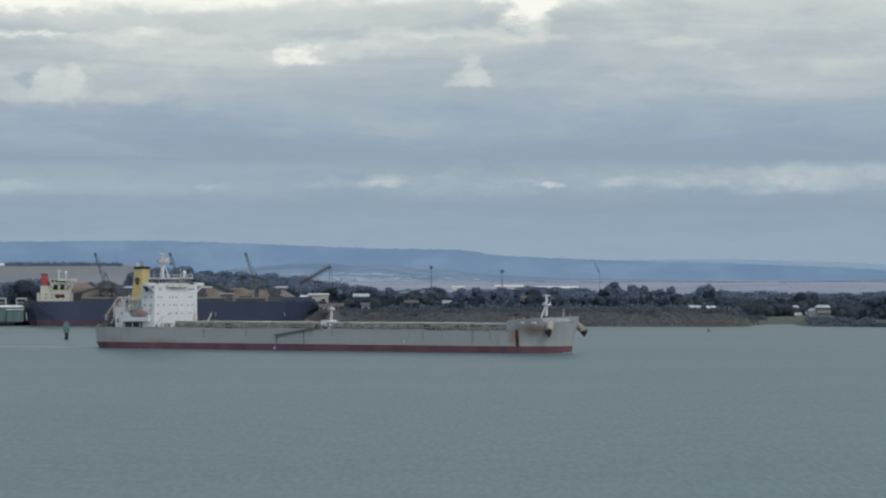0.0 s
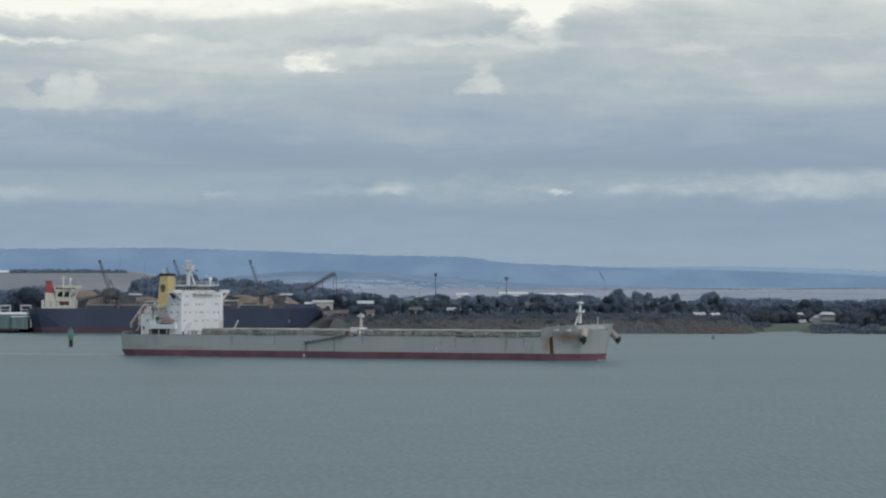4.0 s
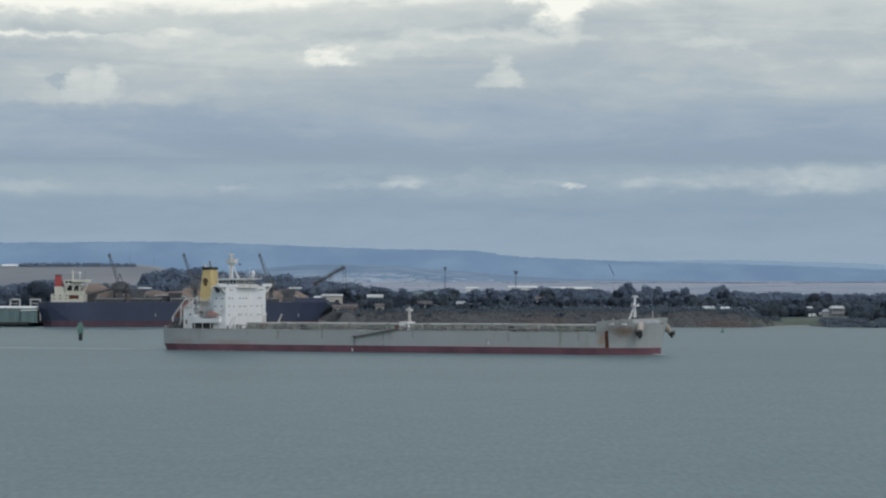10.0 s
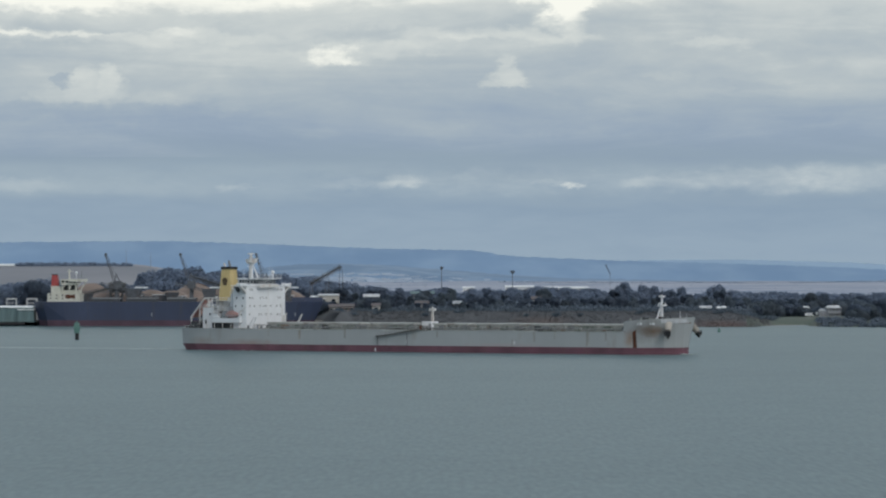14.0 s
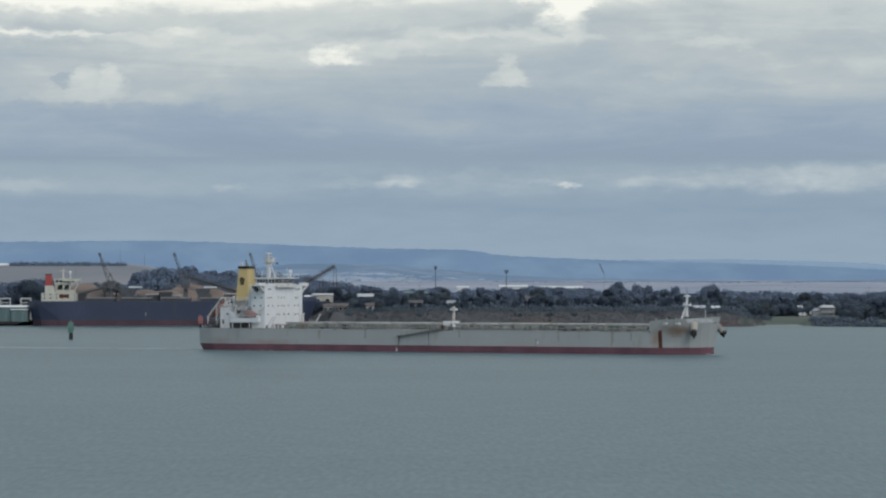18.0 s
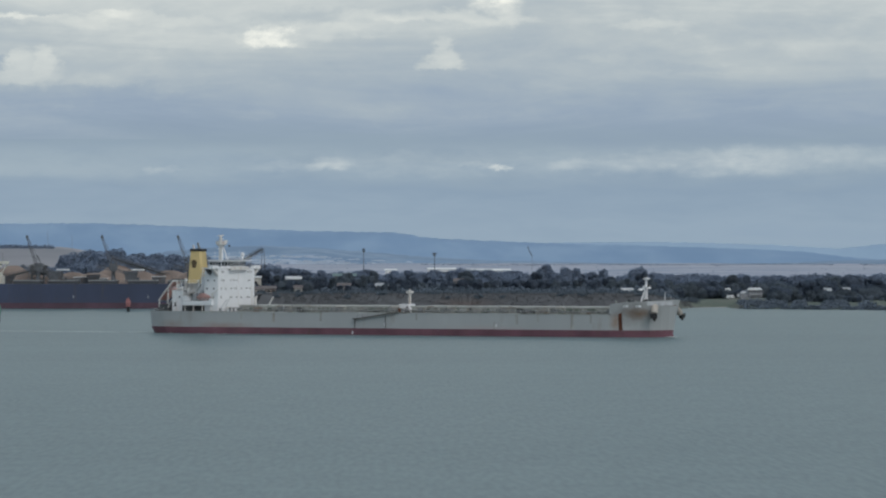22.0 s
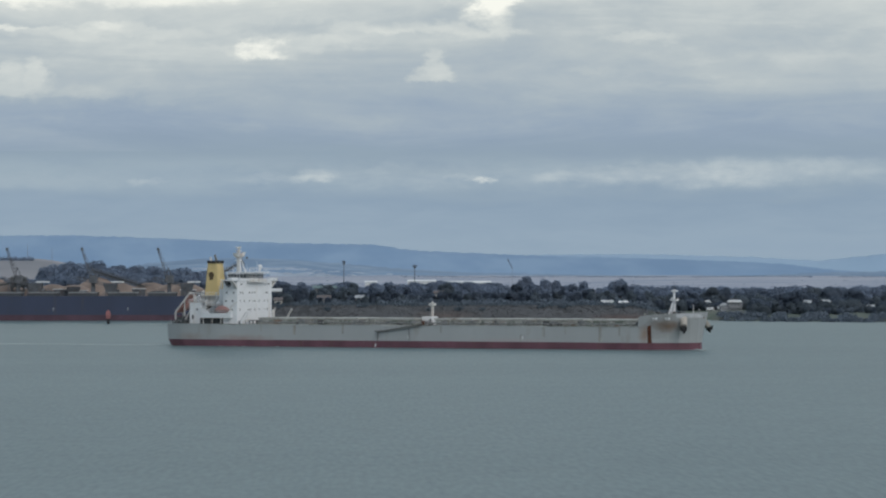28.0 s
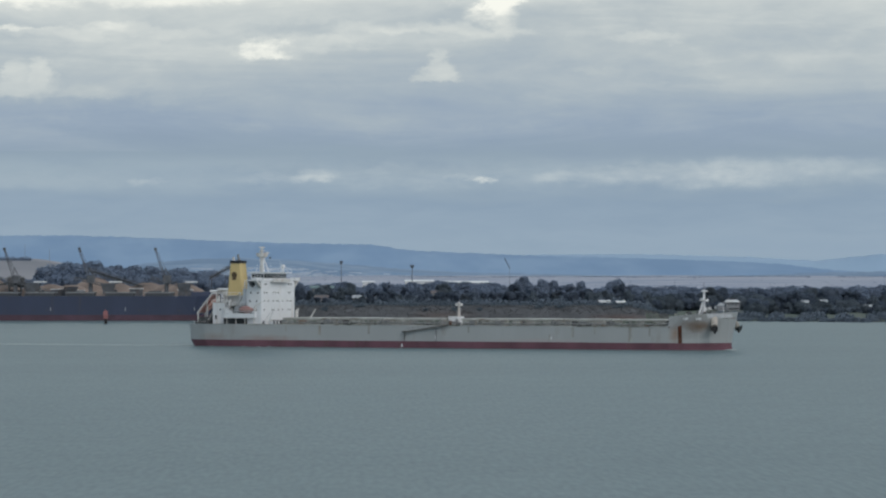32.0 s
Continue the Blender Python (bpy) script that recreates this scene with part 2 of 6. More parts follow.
def water_material():
    m, n, l = nodes_of("bay_water")
    out, bsdf = n.new("ShaderNodeOutputMaterial"), n.new("ShaderNodeBsdfPrincipled")
    l.new(bsdf.outputs["BSDF"], out.inputs["Surface"])
    tc = n.new("ShaderNodeTexCoord")

    def layer(scale, stretch, detail):
        mp = n.new("ShaderNodeMapping")
        mp.inputs["Scale"].default_value = stretch
        l.new(tc.outputs["Object"], mp.inputs["Vector"])
        t = n.new("ShaderNodeTexNoise")
        t.inputs["Scale"].default_value, t.inputs["Detail"].default_value = scale, detail
        l.new(mp.outputs["Vector"], t.inputs["Vector"])
        return t.outputs["Fac"]

    gust, chop, ripple = layer(0.004, (0.5, 1, 1), 5), layer(0.12, (1.0, 0.35, 1), 5), layer(1.3, (0.8, 0.10, 1), 5)
    add = n.new("ShaderNodeMath")
    add.operation = 'MULTIPLY_ADD'
    l.new(chop, add.inputs[0])
    add.inputs[1].default_value = 0.9
    l.new(ripple, add.inputs[2])
    cr = n.new("ShaderNodeValToRGB")
    cr.color_ramp.elements[0].position, cr.color_ramp.elements[0].color = 0.39, (0.055, 0.101, 0.111, 1)
    cr.color_ramp.elements[1].position, cr.color_ramp.elements[1].color = 0.71, (0.127, 0.184, 0.196, 1)
    half = n.new("ShaderNodeMath")
    half.operation = 'MULTIPLY_ADD'
    l.new(gust, half.inputs[0])
    half.inputs[1].default_value = 0.32
    p = n.new("ShaderNodeMath")
    p.operation = 'MULTIPLY'
    l.new(ripple, p.inputs[0])
    p.inputs[1].default_value = 0.65
    q = n.new("ShaderNodeMath")
    q.operation = 'MULTIPLY_ADD'
    l.new(chop, q.inputs[0])
    q.inputs[1].default_value = 0.20
    l.new(p.outputs[0], q.inputs[2])
    l.new(q.outputs[0], half.inputs[2])
    l.new(half.outputs[0], cr.inputs["Fac"])
    l.new(cr.outputs["Color"], bsdf.inputs["Base Color"])
    bsdf.inputs["Roughness"].default_value = 0.36
    bsdf.inputs["IOR"].default_value = 1.22
    b = n.new("ShaderNodeBump")
    b.inputs["Strength"].default_value, b.inputs["Distance"].default_value = 0.4, 0.4
    l.new(add.outputs[0], b.inputs["Height"])
    l.new(b.outputs["Normal"], bsdf.inputs["Normal"])
    return m


def land_material(name, patches, scale, stretch=(1, 0.5, 1)):
    m, n, l = nodes_of(name)
    out, bsdf = n.new("ShaderNodeOutputMaterial"), n.new("ShaderNodeBsdfPrincipled")
    l.new(bsdf.outputs["BSDF"], out.inputs["Surface"])
    bsdf.inputs["Roughness"].default_value = 0.95
    tc, mp, t, cr = n.new("ShaderNodeTexCoord"), n.new("ShaderNodeMapping"), n.new("ShaderNodeTexNoise"), n.new("ShaderNodeValToRGB")
    mp.inputs["Scale"].default_value = stretch
    t.inputs["Scale"].default_value, t.inputs["Detail"].default_value = scale, 7
    l.new(tc.outputs["Object"], mp.inputs["Vector"])
    l.new(mp.outputs["Vector"], t.inputs["Vector"])
    l.new(t.outputs["Fac"], cr.inputs["Fac"])
    while len(cr.color_ramp.elements) < len(patches):
        cr.color_ramp.elements.new(0.5)
    for e, (at, c) in zip(cr.color_ramp.elements, patches):
        e.position, e.color = at, (*c, 1)
    l.new(cr.outputs["Color"], bsdf.inputs["Base Color"])
    return m


WATER = water_material()
GRASS = land_material("coastal_grass", ((0.35, (0.070, 0.092, 0.078)), (0.55, (0.090, 0.112, 0.090)), (0.7, (0.125, 0.128, 0.108))), 0.02)
FIELD = land_material("dry_fields", ((0.35, (0.170, 0.178, 0.200)), (0.5, (0.224, 0.226, 0.248)), (0.65, (0.27, 0.266, 0.285))), 0.006)
# The plain's pale blue-grey has the distance haze mixed into it.
PLAIN = land_material("haze_tinted_plain", ((0.38, (0.25, 0.285, 0.365)), (0.47, (0.355, 0.372, 0.435)), (0.54, (0.29, 0.32, 0.395)), (0.62, (0.20, 0.245, 0.335))), 0.006, (0.5, 1.6, 1))
# Hill colours go bluer and paler with distance to paint in the haze.
HILL_HAZE_BLUE = land_material("haze_blued_hill", ((0.35, (0.168, 0.266, 0.408)), (0.5, (0.188, 0.288, 0.430)), (0.62, (0.214, 0.316, 0.455))), 0.012)
HILL_HAZE_PALE = land_material("haze_paled_hill", ((0.3, (0.275, 0.385, 0.515)), (0.7, (0.305, 0.415, 0.54))), 0.01)
FOOTHILL = land_material("haze_tinted_foothill", ((0.35, (0.142, 0.218, 0.325)), (0.5, (0.160, 0.238, 0.345)), (0.57, (0.225, 0.30, 0.40)), (0.63, (0.16, 0.25, 0.375))), 0.02, (0.5, 2.0, 2.0))
# Far roofs and far trees have the haze mixed into their colours.
TOWN = surface("haze_tinted_roofs", (0.42, 0.48, 0.56), 0.9, var=0.15, scale=0.05)
LEAF_HAZE = surface("haze_tinted_distant_trees", (0.24, 0.29, 0.37), 0.95, var=0.2, scale=0.05, fine=0.3, leafy=0.4)
SAND = surface("damp_pale_sand", (0.34, 0.33, 0.31), 0.9, var=0.2, scale=0.15, fine=1.0)
MAST_GREY = surface("galvanised_mast", (0.13, 0.15, 0.18), 0.6, var=0.15, scale=0.5)


# ---- building blocks ----
class Shape:
    """Collects vertices and faces of one mesh."""

    def __init__(self):
        self.v, self.f = [], []

    def add(self, verts, faces):
        k = len(self.v)
        self.v += [tuple(p) for p in verts]
        self.f += [tuple(i + k for i in face) for face in faces]
        return self

    def box(self, x0, x1, y0, y1, z0, z1, cut=0.0):
        """A block; cut: chamfer of its upright edges."""
        if cut:
            ring = [(x0 + cut, y0), (x1 - cut, y0), (x1, y0 + cut), (x1, y1 - cut), (x1 - cut, y1), (x0 + cut, y1), (x0, y1 - cut), (x0, y0 + cut)]
        else:
            ring = [(x0, y0), (x1, y0), (x1, y1), (x0, y1)]
        return self.prism(ring, z0, z1)

    def prism(self, ring, z0, z1, top=None):
        n = len(ring)
        top = top or ring
        verts = [(x, y, z0) for x, y in ring] + [(x, y, z1) for x, y in top]
        faces = [tuple(reversed(range(n))), tuple(range(n, 2 * n))] + [(i, (i + 1) % n, n + (i + 1) % n, n + i) for i in range(n)]
        return self.add(verts, faces)

    def tube(self, a, b, r0, r1=None, n=8):
        a, b = Vector(a), Vector(b)
        r1 = r0 if r1 is None else r1
        d = (b - a).normalized()
        s = d.orthogonal().normalized()
        w = d.cross(s)
        verts = []
        for p, r in ((a, r0), (b, r1)):
            verts += [p + (s * math.cos(2 * math.pi * i / n) + w * math.sin(2 * math.pi * i / n)) * r for i in range(n)]
        return self.add(verts, [tuple(reversed(range(n))), tuple(range(n, 2 * n))] + [(i, (i + 1) % n, n + (i + 1) % n, n + i) for i in range(n)])

    def beam(self, a, b, w, h=None):
        """A square bar from a to b."""
        a, b = Vector(a), Vector(b)
        h = h or w
        d = (b - a).normalized()
        s = d.cross(Vector((0, 0, 1)))
        s = s.normalized() if s.length > 1e-4 else Vector((1, 0, 0))
        t = s.cross(d)
        verts = [p + s * (i * w / 2) + t * (j * h / 2) for p in (a, b) for i, j in ((-1, -1), (1, -1), (1, 1), (-1, 1))]
        return self.add(verts, [(3, 2, 1, 0), (4, 5, 6, 7), (0, 1, 5, 4), (1, 2, 6, 5), (2, 3, 7, 6), (3, 0, 4, 7)])

    def lattice(self, a, b, w0, w1, bays, bar=0.22):
        """A four-chord lattice boom from a to b."""
        a, b = Vector(a), Vector(b)
        d = (b - a).normalized()
        s = d.cross(Vector((0, 1, 0))).normalized()
        t = s.cross(d)
        rings = []
        for k in range(bays + 1):
            p, w = a.lerp(b, k / bays), w0 + (w1 - w0) * k / bays
            rings.append([p + s * (i * w / 2) + t * (j * w / 2) for i, j in ((-1, -1), (1, -1), (1, 1), (-1, 1))])
        for k in range(bays):
            for i in range(4):
                self.beam(rings[k][i], rings[k + 1][i], bar)
                self.beam(rings[k][i], rings[k + 1][(i + 1) % 4], bar * 0.7)
        return self

    def ball(self, c, rx, ry, rz, n=10, m=6):
        verts, faces = [], []
        for j in range(m + 1):
            a = math.pi * j / m
            for i in range(n):
                b = 2 * math.pi * i / n
                verts.append((c[0] + rx * math.sin(a) * math.cos(b), c[1] + ry * math.sin(a) * math.sin(b), c[2] + rz * math.cos(a)))
        for j in range(m):
            for i in range(n):
                faces.append((j * n + i, (j + 1) * n + i, (j + 1) * n + (i + 1) % n, j * n + (i + 1) % n))
        return self.add(verts, faces)

    def mesh(self, name, material, smooth=False):
        me = bpy.data.meshes.new(name)
        me.from_pydata(self.v, [], self.f)
        me.materials.append(material)
        if smooth:
            me.polygons.foreach_set("use_smooth", [True] * len(me.polygons))
        me.update()
        return me


def part(name, shape, material, parent, label="", smooth=False):
    ob = new(name, shape.mesh(name, material, smooth))
    ob.parent = parent
    return tagged(ob, label) if label else ob


def repeat(name, ob, parent, offsets):
    """More parts on the mesh of one part, moved by the offsets."""
    for o in offsets:
        p = new(name, ob.data)
        p.parent = parent
        p.location = o


def thing(name, m, label, category, group="", kind=""):
    ob = new(name)
    ob.matrix_world = m
    ob.empty_display_size = 1.0
    return tagged(ob, label, category, group, kind)


def whole(name, shape, material, label, category, group="", kind="", smooth=False, m=None):
    ob = new(name, shape.mesh(name, material, smooth))
    if m is not None:
        ob.matrix_world = m
    return tagged(ob, label, category, group, kind)


def smoothstep(a, b, x):
    t = min(1.0, max(0.0, (x - a) / (b - a)))
    return t * t * (3 - 2 * t)


def between(table, x):
    """Linear reading of a small table of (x, value)."""
    if x <= table[0][0]:
        return table[0][1]
    for (a, p), (b, q) in zip(table, table[1:]):
        if x <= b:
            return p + (q - p) * (x - a) / (b - a)
    return table[-1][1]


def srgb(r, g, b):
    return tuple((c / 255 / 12.92 if c < 10 else ((c / 255 + 0.055) / 1.055) ** 2.4) for c in (r, g, b))


# ---- sky: a far backdrop and two cloud banks that drift before it ----
def sky_sheet(name, radius, v_low, v_high, label, category):
    """A ring round the bay; its UV runs in hundreds of picture units from the axis and from the horizon line upwards."""
    me = bpy.data.meshes.new(name)
    seg, rows = 240, 12
    verts, faces, uvs = [], [], []
    for j in range(rows + 1):
        v = v_low + (v_high - v_low) * j / rows
        for i in range(seg + 1):
            a = -math.pi + 2 * math.pi * i / seg
            verts.append((radius * math.sin(a), radius * math.cos(a), EYE.z + v / FOCAL * radius))
            uvs.append((a * FOCAL / 100, v / 100))
    for j in range(rows):
        for i in range(seg):
            k = j * (seg + 1) + i
            faces.append((k, k + 1, k + seg + 2, k + seg + 1))
    me.from_pydata(verts, [], faces)
    layer = me.uv_layers.new(name="UVMap")
    for loop in me.loops:
        layer.data[loop.index].uv = uvs[loop.vertex_index]
    ob = new(name, me)
    return tagged(ob, label, category, kind="structure")


class SkyNodes:
    def __init__(self, name):
        self.m, self.n, self.l = nodes_of(name)
        self.out = self.n.new("ShaderNodeOutputMaterial")
        tc = self.n.new("ShaderNodeTexCoord")
        self.uv = tc.outputs["UV"]
        sep = self.n.new("ShaderNodeSeparateXYZ")
        self.l.new(self.uv, sep.inputs[0])
        self.u, self.v = sep.outputs[0], sep.outputs[1]

    def math(self, op, a, b=0.0, c=0.0):
        k = self.n.new("ShaderNodeMath")
        k.operation = op
        for i, x in enumerate((a, b, c)):
            if hasattr(x, "links"):
                self.l.new(x, k.inputs[i])
            else:
                k.inputs[i].default_value = x
        return k.outputs[0]

    def noise(self, su, sv, detail=6.0, rough=0.55, offset=0.0, warp=0.0):
        mp = self.n.new("ShaderNodeMapping")
        mp.inputs["Scale"].default_value = (su, sv, 1)
        mp.inputs["Location"].default_value = (offset, offset * 0.7, offset)
        self.l.new(self.uv, mp.inputs["Vector"])
        t = self.n.new("ShaderNodeTexNoise")
        t.inputs["Scale"].default_value, t.inputs["Detail"].default_value, t.inputs["Roughness"].default_value = 1.0, detail, rough
        t.inputs["Distortion"].default_value = warp
        self.l.new(mp.outputs["Vector"], t.inputs["Vector"])
        return t.outputs["Fac"]

    def fit(self, x, a, b, c=0.0, d=1.0, smooth=True):
        r = self.n.new("ShaderNodeMapRange")
        r.interpolation_type = 'SMOOTHSTEP' if smooth else 'LINEAR'
        self.l.new(x, r.inputs["Value"])
        for key, val in (("From Min", a), ("From Max", b), ("To Min", c), ("To Max", d)):
            r.inputs[key].default_value = val
        return r.outputs["Result"]

    def ramp(self, x, stops):
        r = self.n.new("ShaderNodeValToRGB")
        while len(r.color_ramp.elements) < len(stops):
            r.color_ramp.elements.new(0.5)
        for e, (p, c) in zip(r.color_ramp.elements, stops):
            e.position, e.color = p, (*srgb(*c), 1)
        self.l.new(x, r.inputs["Fac"])
        return r.outputs["Color"]

    def mix(self, fac, a, b):
        k = self.n.new("ShaderNodeMixRGB")
        for key, x in (("Fac", fac), ("Color1", a), ("Color2", b)):
            if hasattr(x, "links"):
                self.l.new(x, k.inputs[key])
            else:
                k.inputs[key].default_value = x if key == "Fac" else (*srgb(*x), 1)
        return k.outputs["Color"]

    def clouds(self, rows, ragged=1.0, grain=1.0, join='ADD'):
        """Sum of ragged cloud patches: centre, half width, height above and below the centre, strength, softness of the edge."""
        shift = [self.math('MULTIPLY_ADD', self.math('SUBTRACT', self.noise(0.9 * grain, 1.7 * grain, 8, 0.62, o), 0.5), k * ragged, axis) for o, k, axis in ((9.0, 2.2, self.u), (23.0, 0.95, self.v))]
        total = 0.0
        for u, v, ru, up, down, gain, soft in rows:
            du = self.math('MULTIPLY', self.math('SUBTRACT', shift[0], (u - 784) / 100), 100 / ru)
            dv = self.math('SUBTRACT', shift[1], (LEVEL - v) / 100)
            dv = self.math('ADD', self.math('MULTIPLY', self.math('MAXIMUM', dv, 0.0), 100 / up), self.math('MULTIPLY', self.math('MINIMUM', dv, 0.0), 100 / down))
            d = self.math('MULTIPLY_ADD', du, du, self.math('MULTIPLY', dv, dv))
            total = self.math(join, self.fit(d, 1.0 + 1.6 * soft, 1.0 - 1.6 * soft, 0.0, gain), total)
        return total

    def finish(self, color, alpha=None):
        e = self.n.new("ShaderNodeEmission")
        self.l.new(color, e.inputs["Color"])
        if alpha is None:
            self.l.new(e.outputs[0], self.out.inputs["Surface"])
        else:
            t, k = self.n.new("ShaderNodeBsdfTransparent"), self.n.new("ShaderNodeMixShader")
            self.l.new(alpha, k.inputs[0])
            self.l.new(t.outputs[0], k.inputs[1])
            self.l.new(e.outputs[0], k.inputs[2])
            self.l.new(k.outputs[0], self.out.inputs["Surface"])
        return self.m


def base_sky():
    s = SkyNodes("sky_backdrop")
    streak, mott = s.noise(0.12, 1.1, 5, 0.5, 3.0), s.noise(0.5, 2.2, 6, 0.6, 8.0, 0.3)
    v = s.math('ADD', s.v, s.fit(streak, 0.25, 0.75, -0.3, 0.3, False))
    v = s.math('ADD', v, s.fit(mott, 0.25, 0.75, -0.35, 0.35, False))
    col = s.ramp(s.fit(v, -0.5, 5.5, 0, 1, False), ((0.0, (138, 159, 181)), (0.2, (148, 167, 184)), (0.30, (140, 160, 179)), (0.42, (146, 164, 179)), (0.52, (142, 160, 178)), (0.75, (166, 180, 190)), (1.0, (194, 202, 203))))
    return s.finish(col, s.fit(s.v, 6.2, 9.5, 1.0, 0.0))


def upper_bank():
    s = SkyNodes("upper_clouds")
    n1, n2, n3 = s.noise(0.16, 1.1, 7, 0.6, 1.3, 0.6), s.noise(0.9, 2.2, 8, 0.6, 7.1, 0.25), s.noise(0.05, 0.9, 3, 0.5, 4.4)
    lift = s.ramp(s.fit(s.v, 2.0, 5.2, 0, 1, False), TONES)
    tone = s.math('ADD', s.fit(n2, 0.2, 0.8, -0.09, 0.09, False), s.math('ADD', s.fit(n1, 0.25, 0.75, -0.16, 0.16, False), s.fit(n3, 0.3, 0.7, -0.06, 0.06, False)))
    shade = s.math('ADD', s.math('ADD', lift, tone), s.math('ADD', s.clouds(RIFTS), s.math('ADD', s.math('ADD', s.clouds(PUFFS, 0.32, 3.0, 'MAXIMUM'), s.clouds(VEILS)), s.clouds(SHADES))))
    col = s.ramp(shade, ((0.0, (140, 158, 180)), (0.2, (150, 167, 185)), (0.4, (164, 178, 189)), (0.6, (183, 193, 197)), (0.8, (208, 214, 212)), (1.0, (248, 249, 240))))
    edge = s.math('ADD', s.v, s.fit(n1, 0.3, 0.7, -0.35, 0.35, False))
    a = s.fit(edge, 2.15, 2.9)
    return s.finish(col, s.math('MULTIPLY', a, s.fit(s.v, 6.2, 9.5, 1.0, 0.0)))


def lower_bank():
    s = SkyNodes("lower_clouds")
    n1, n2 = s.noise(0.3, 1.6, 6, 0.55, 2.2, 0.3), s.noise(1.2, 3.0, 8, 0.6, 5.7, 0.2)
    spot = s.math('MULTIPLY', s.clouds(LOW_STREAKS, 0.5, 1.6), s.fit(n2, 0.3, 0.7, 0.8, 1.2))
    body = s.math('MULTIPLY', s.fit(s.math('ADD', s.v, s.math('MULTIPLY', n1, 0.5)), 1.45, 1.95), s.fit(s.math('ADD', s.v, s.math('MULTIPLY', n1, 0.2)), 2.30, 2.08))
    a = s.math('MULTIPLY', body, s.fit(s.math('MULTIPLY_ADD', n2, 0.5, n1), 0.5, 1.0, 0.0, 0.5))
    col = s.mix(s.math('MINIMUM', spot, 1.0), (166, 182, 192), (226, 230, 226))
    alpha = s.math('MINIMUM', s.math('ADD', a, spot), 1.0)
    return s.finish(col, alpha)


# Mean tone of the upper clouds from their foot to the picture's top.
TONES = tuple((p, (g, g, g)) for p, g in ((0.0, 114), (0.2, 134), (0.33, 160), (0.45, 182), (0.6, 201), (0.75, 215), (0.88, 228), (1.0, 240)))
# Bright rifts and streaks, puffs with flat bases, and shaded bellies.
RIFTS = ((1003, -14, 46, 40, 62, 0.46, 0.8), (1050, -4, 130, 20, 22, 0.14, 0.9), (912, 2, 26, 12, 14, 0.14, 0.8), (250, -6, 420, 12, 26, 0.22, 0.9),
         (30, 2, 130, 20, 30, 0.16, 0.8), (50, 64, 130, 8, 8, 0.22, 0.7), (180, 71, 260, 9, 12, 0.12, 0.9), (582, 97, 30, 11, 10, 0.19, 1.0),
         (560, 103, 60, 9, 8, 0.09, 1.0), (650, 91, 90, 9, 12, 0.10, 1.0), (775, 80, 60, 18, 14, 0.08, 1.0), (850, 66, 150, 12, 10, 0.14, 0.9), (1250, 82, 70, 9, 8, 0.10, 0.8))
PUFFS = ((889, 153, 40, 16, 8, 0.23, 0.4), (892, 143, 31, 20, 14, 0.25, 0.5), (894, 132, 19, 26, 20, 0.22, 0.6), (150, 150, 28, 26, 38, 0.20, 0.6), (186, 147, 25, 26, 42, 0.23, 0.6), (162, 174, 60, 26, 13, 0.21, 0.6),
         (94, 177, 44, 16, 10, 0.15, 0.8), (275, 180, 50, 14, 9, 0.11, 0.9), (1170, 138, 44, 6, 5, 0.07, 0.8), (1080, 190, 44, 14, 14, 0.07, 0.9), (555, 240, 34, 10, 9, 0.08, 0.8))
VEILS = ((60, 158, 80, 44, 32, 0.07, 1.0), (270, 160, 110, 40, 26, 0.08, 1.0), (300, 150, 260, 50, 44, 0.05, 1.0), (770, 236, 64, 14, 12, 0.06, 0.9), (430, 95, 240, 26, 30, 0.05, 1.0))
SHADES = ((150, 201, 290, 13, 18, -0.11, 0.8), (390, 222, 150, 20, 22, -0.06, 1.0), (121, 146, 15, 10, 9, -0.16, 0.5), (880, 205, 130, 40, 26, -0.07, 1.0), (1070, 232, 130, 10, 10, -0.06, 0.9),
          (690, 62, 120, 11, 12, -0.08, 0.9), (935, 42, 60, 14, 16, -0.08, 0.9), (1100, 62, 60, 24, 18, -0.05, 0.9), (1460, 30, 280, 60, 60, -0.17, 1.0), (1330, 156, 120, 8, 9, -0.05, 0.9), (1260, 284, 330, 12, 20, -0.05, 1.0), (1520, 255, 160, 30, 30, -0.05, 1.0))
LOW_STREAKS = ((1450, 320, 240, 24, 24, 0.20, 0.8), (1540, 308, 170, 14, 26, 0.12, 0.8), (1290, 322, 130, 16, 20, 0.13, 0.9), (1125, 328, 32, 12, 10, 0.18, 0.9), (1010, 333, 17, 6, 6, 0.5, 0.9), (990, 330, 46, 6, 5, 0.14, 0.9),
               (880, 318, 140, 12, 22, 0.12, 1.0), (714, 325, 34, 14, 12, 0.27, 1.0), (650, 331, 70, 8, 8, 0.16, 0.9), (415, 333, 28, 5, 5, 0.20, 1.0), (30, 330, 70, 10, 12, 0.16, 1.0), (250, 332, 260, 10, 14, 0.06, 1.0), (1080, 322, 420, 16, 22, 0.09, 1.0))
backdrop = sky_sheet("sky_backdrop", 4880, -60, 1000, "grey-blue overcast sky far behind the hills", "sky")
backdrop.data.materials.append(base_sky())
low_clouds = sky_sheet("cloud_bank", 4860, 120, 240, "low pale cloud streaks drifting over the hills", "cloud")
low_clouds.data.materials.append(lower_bank())
high_clouds = sky_sheet("cloud_bank", 4840, 220, 1000, "heavy grey clouds with bright torn gaps", "cloud")
high_clouds.data.materials.append(upper_bank())


# ---- water, land, hills ----
SHORE = ((-400, 2268), (575, 2268), (590, 2222), (1100, 2204), (1330, 2200), (1365, 2262), (1430, 2290), (1445, 2205), (1568, 2185), (1700, 2150), (2100, 2115))
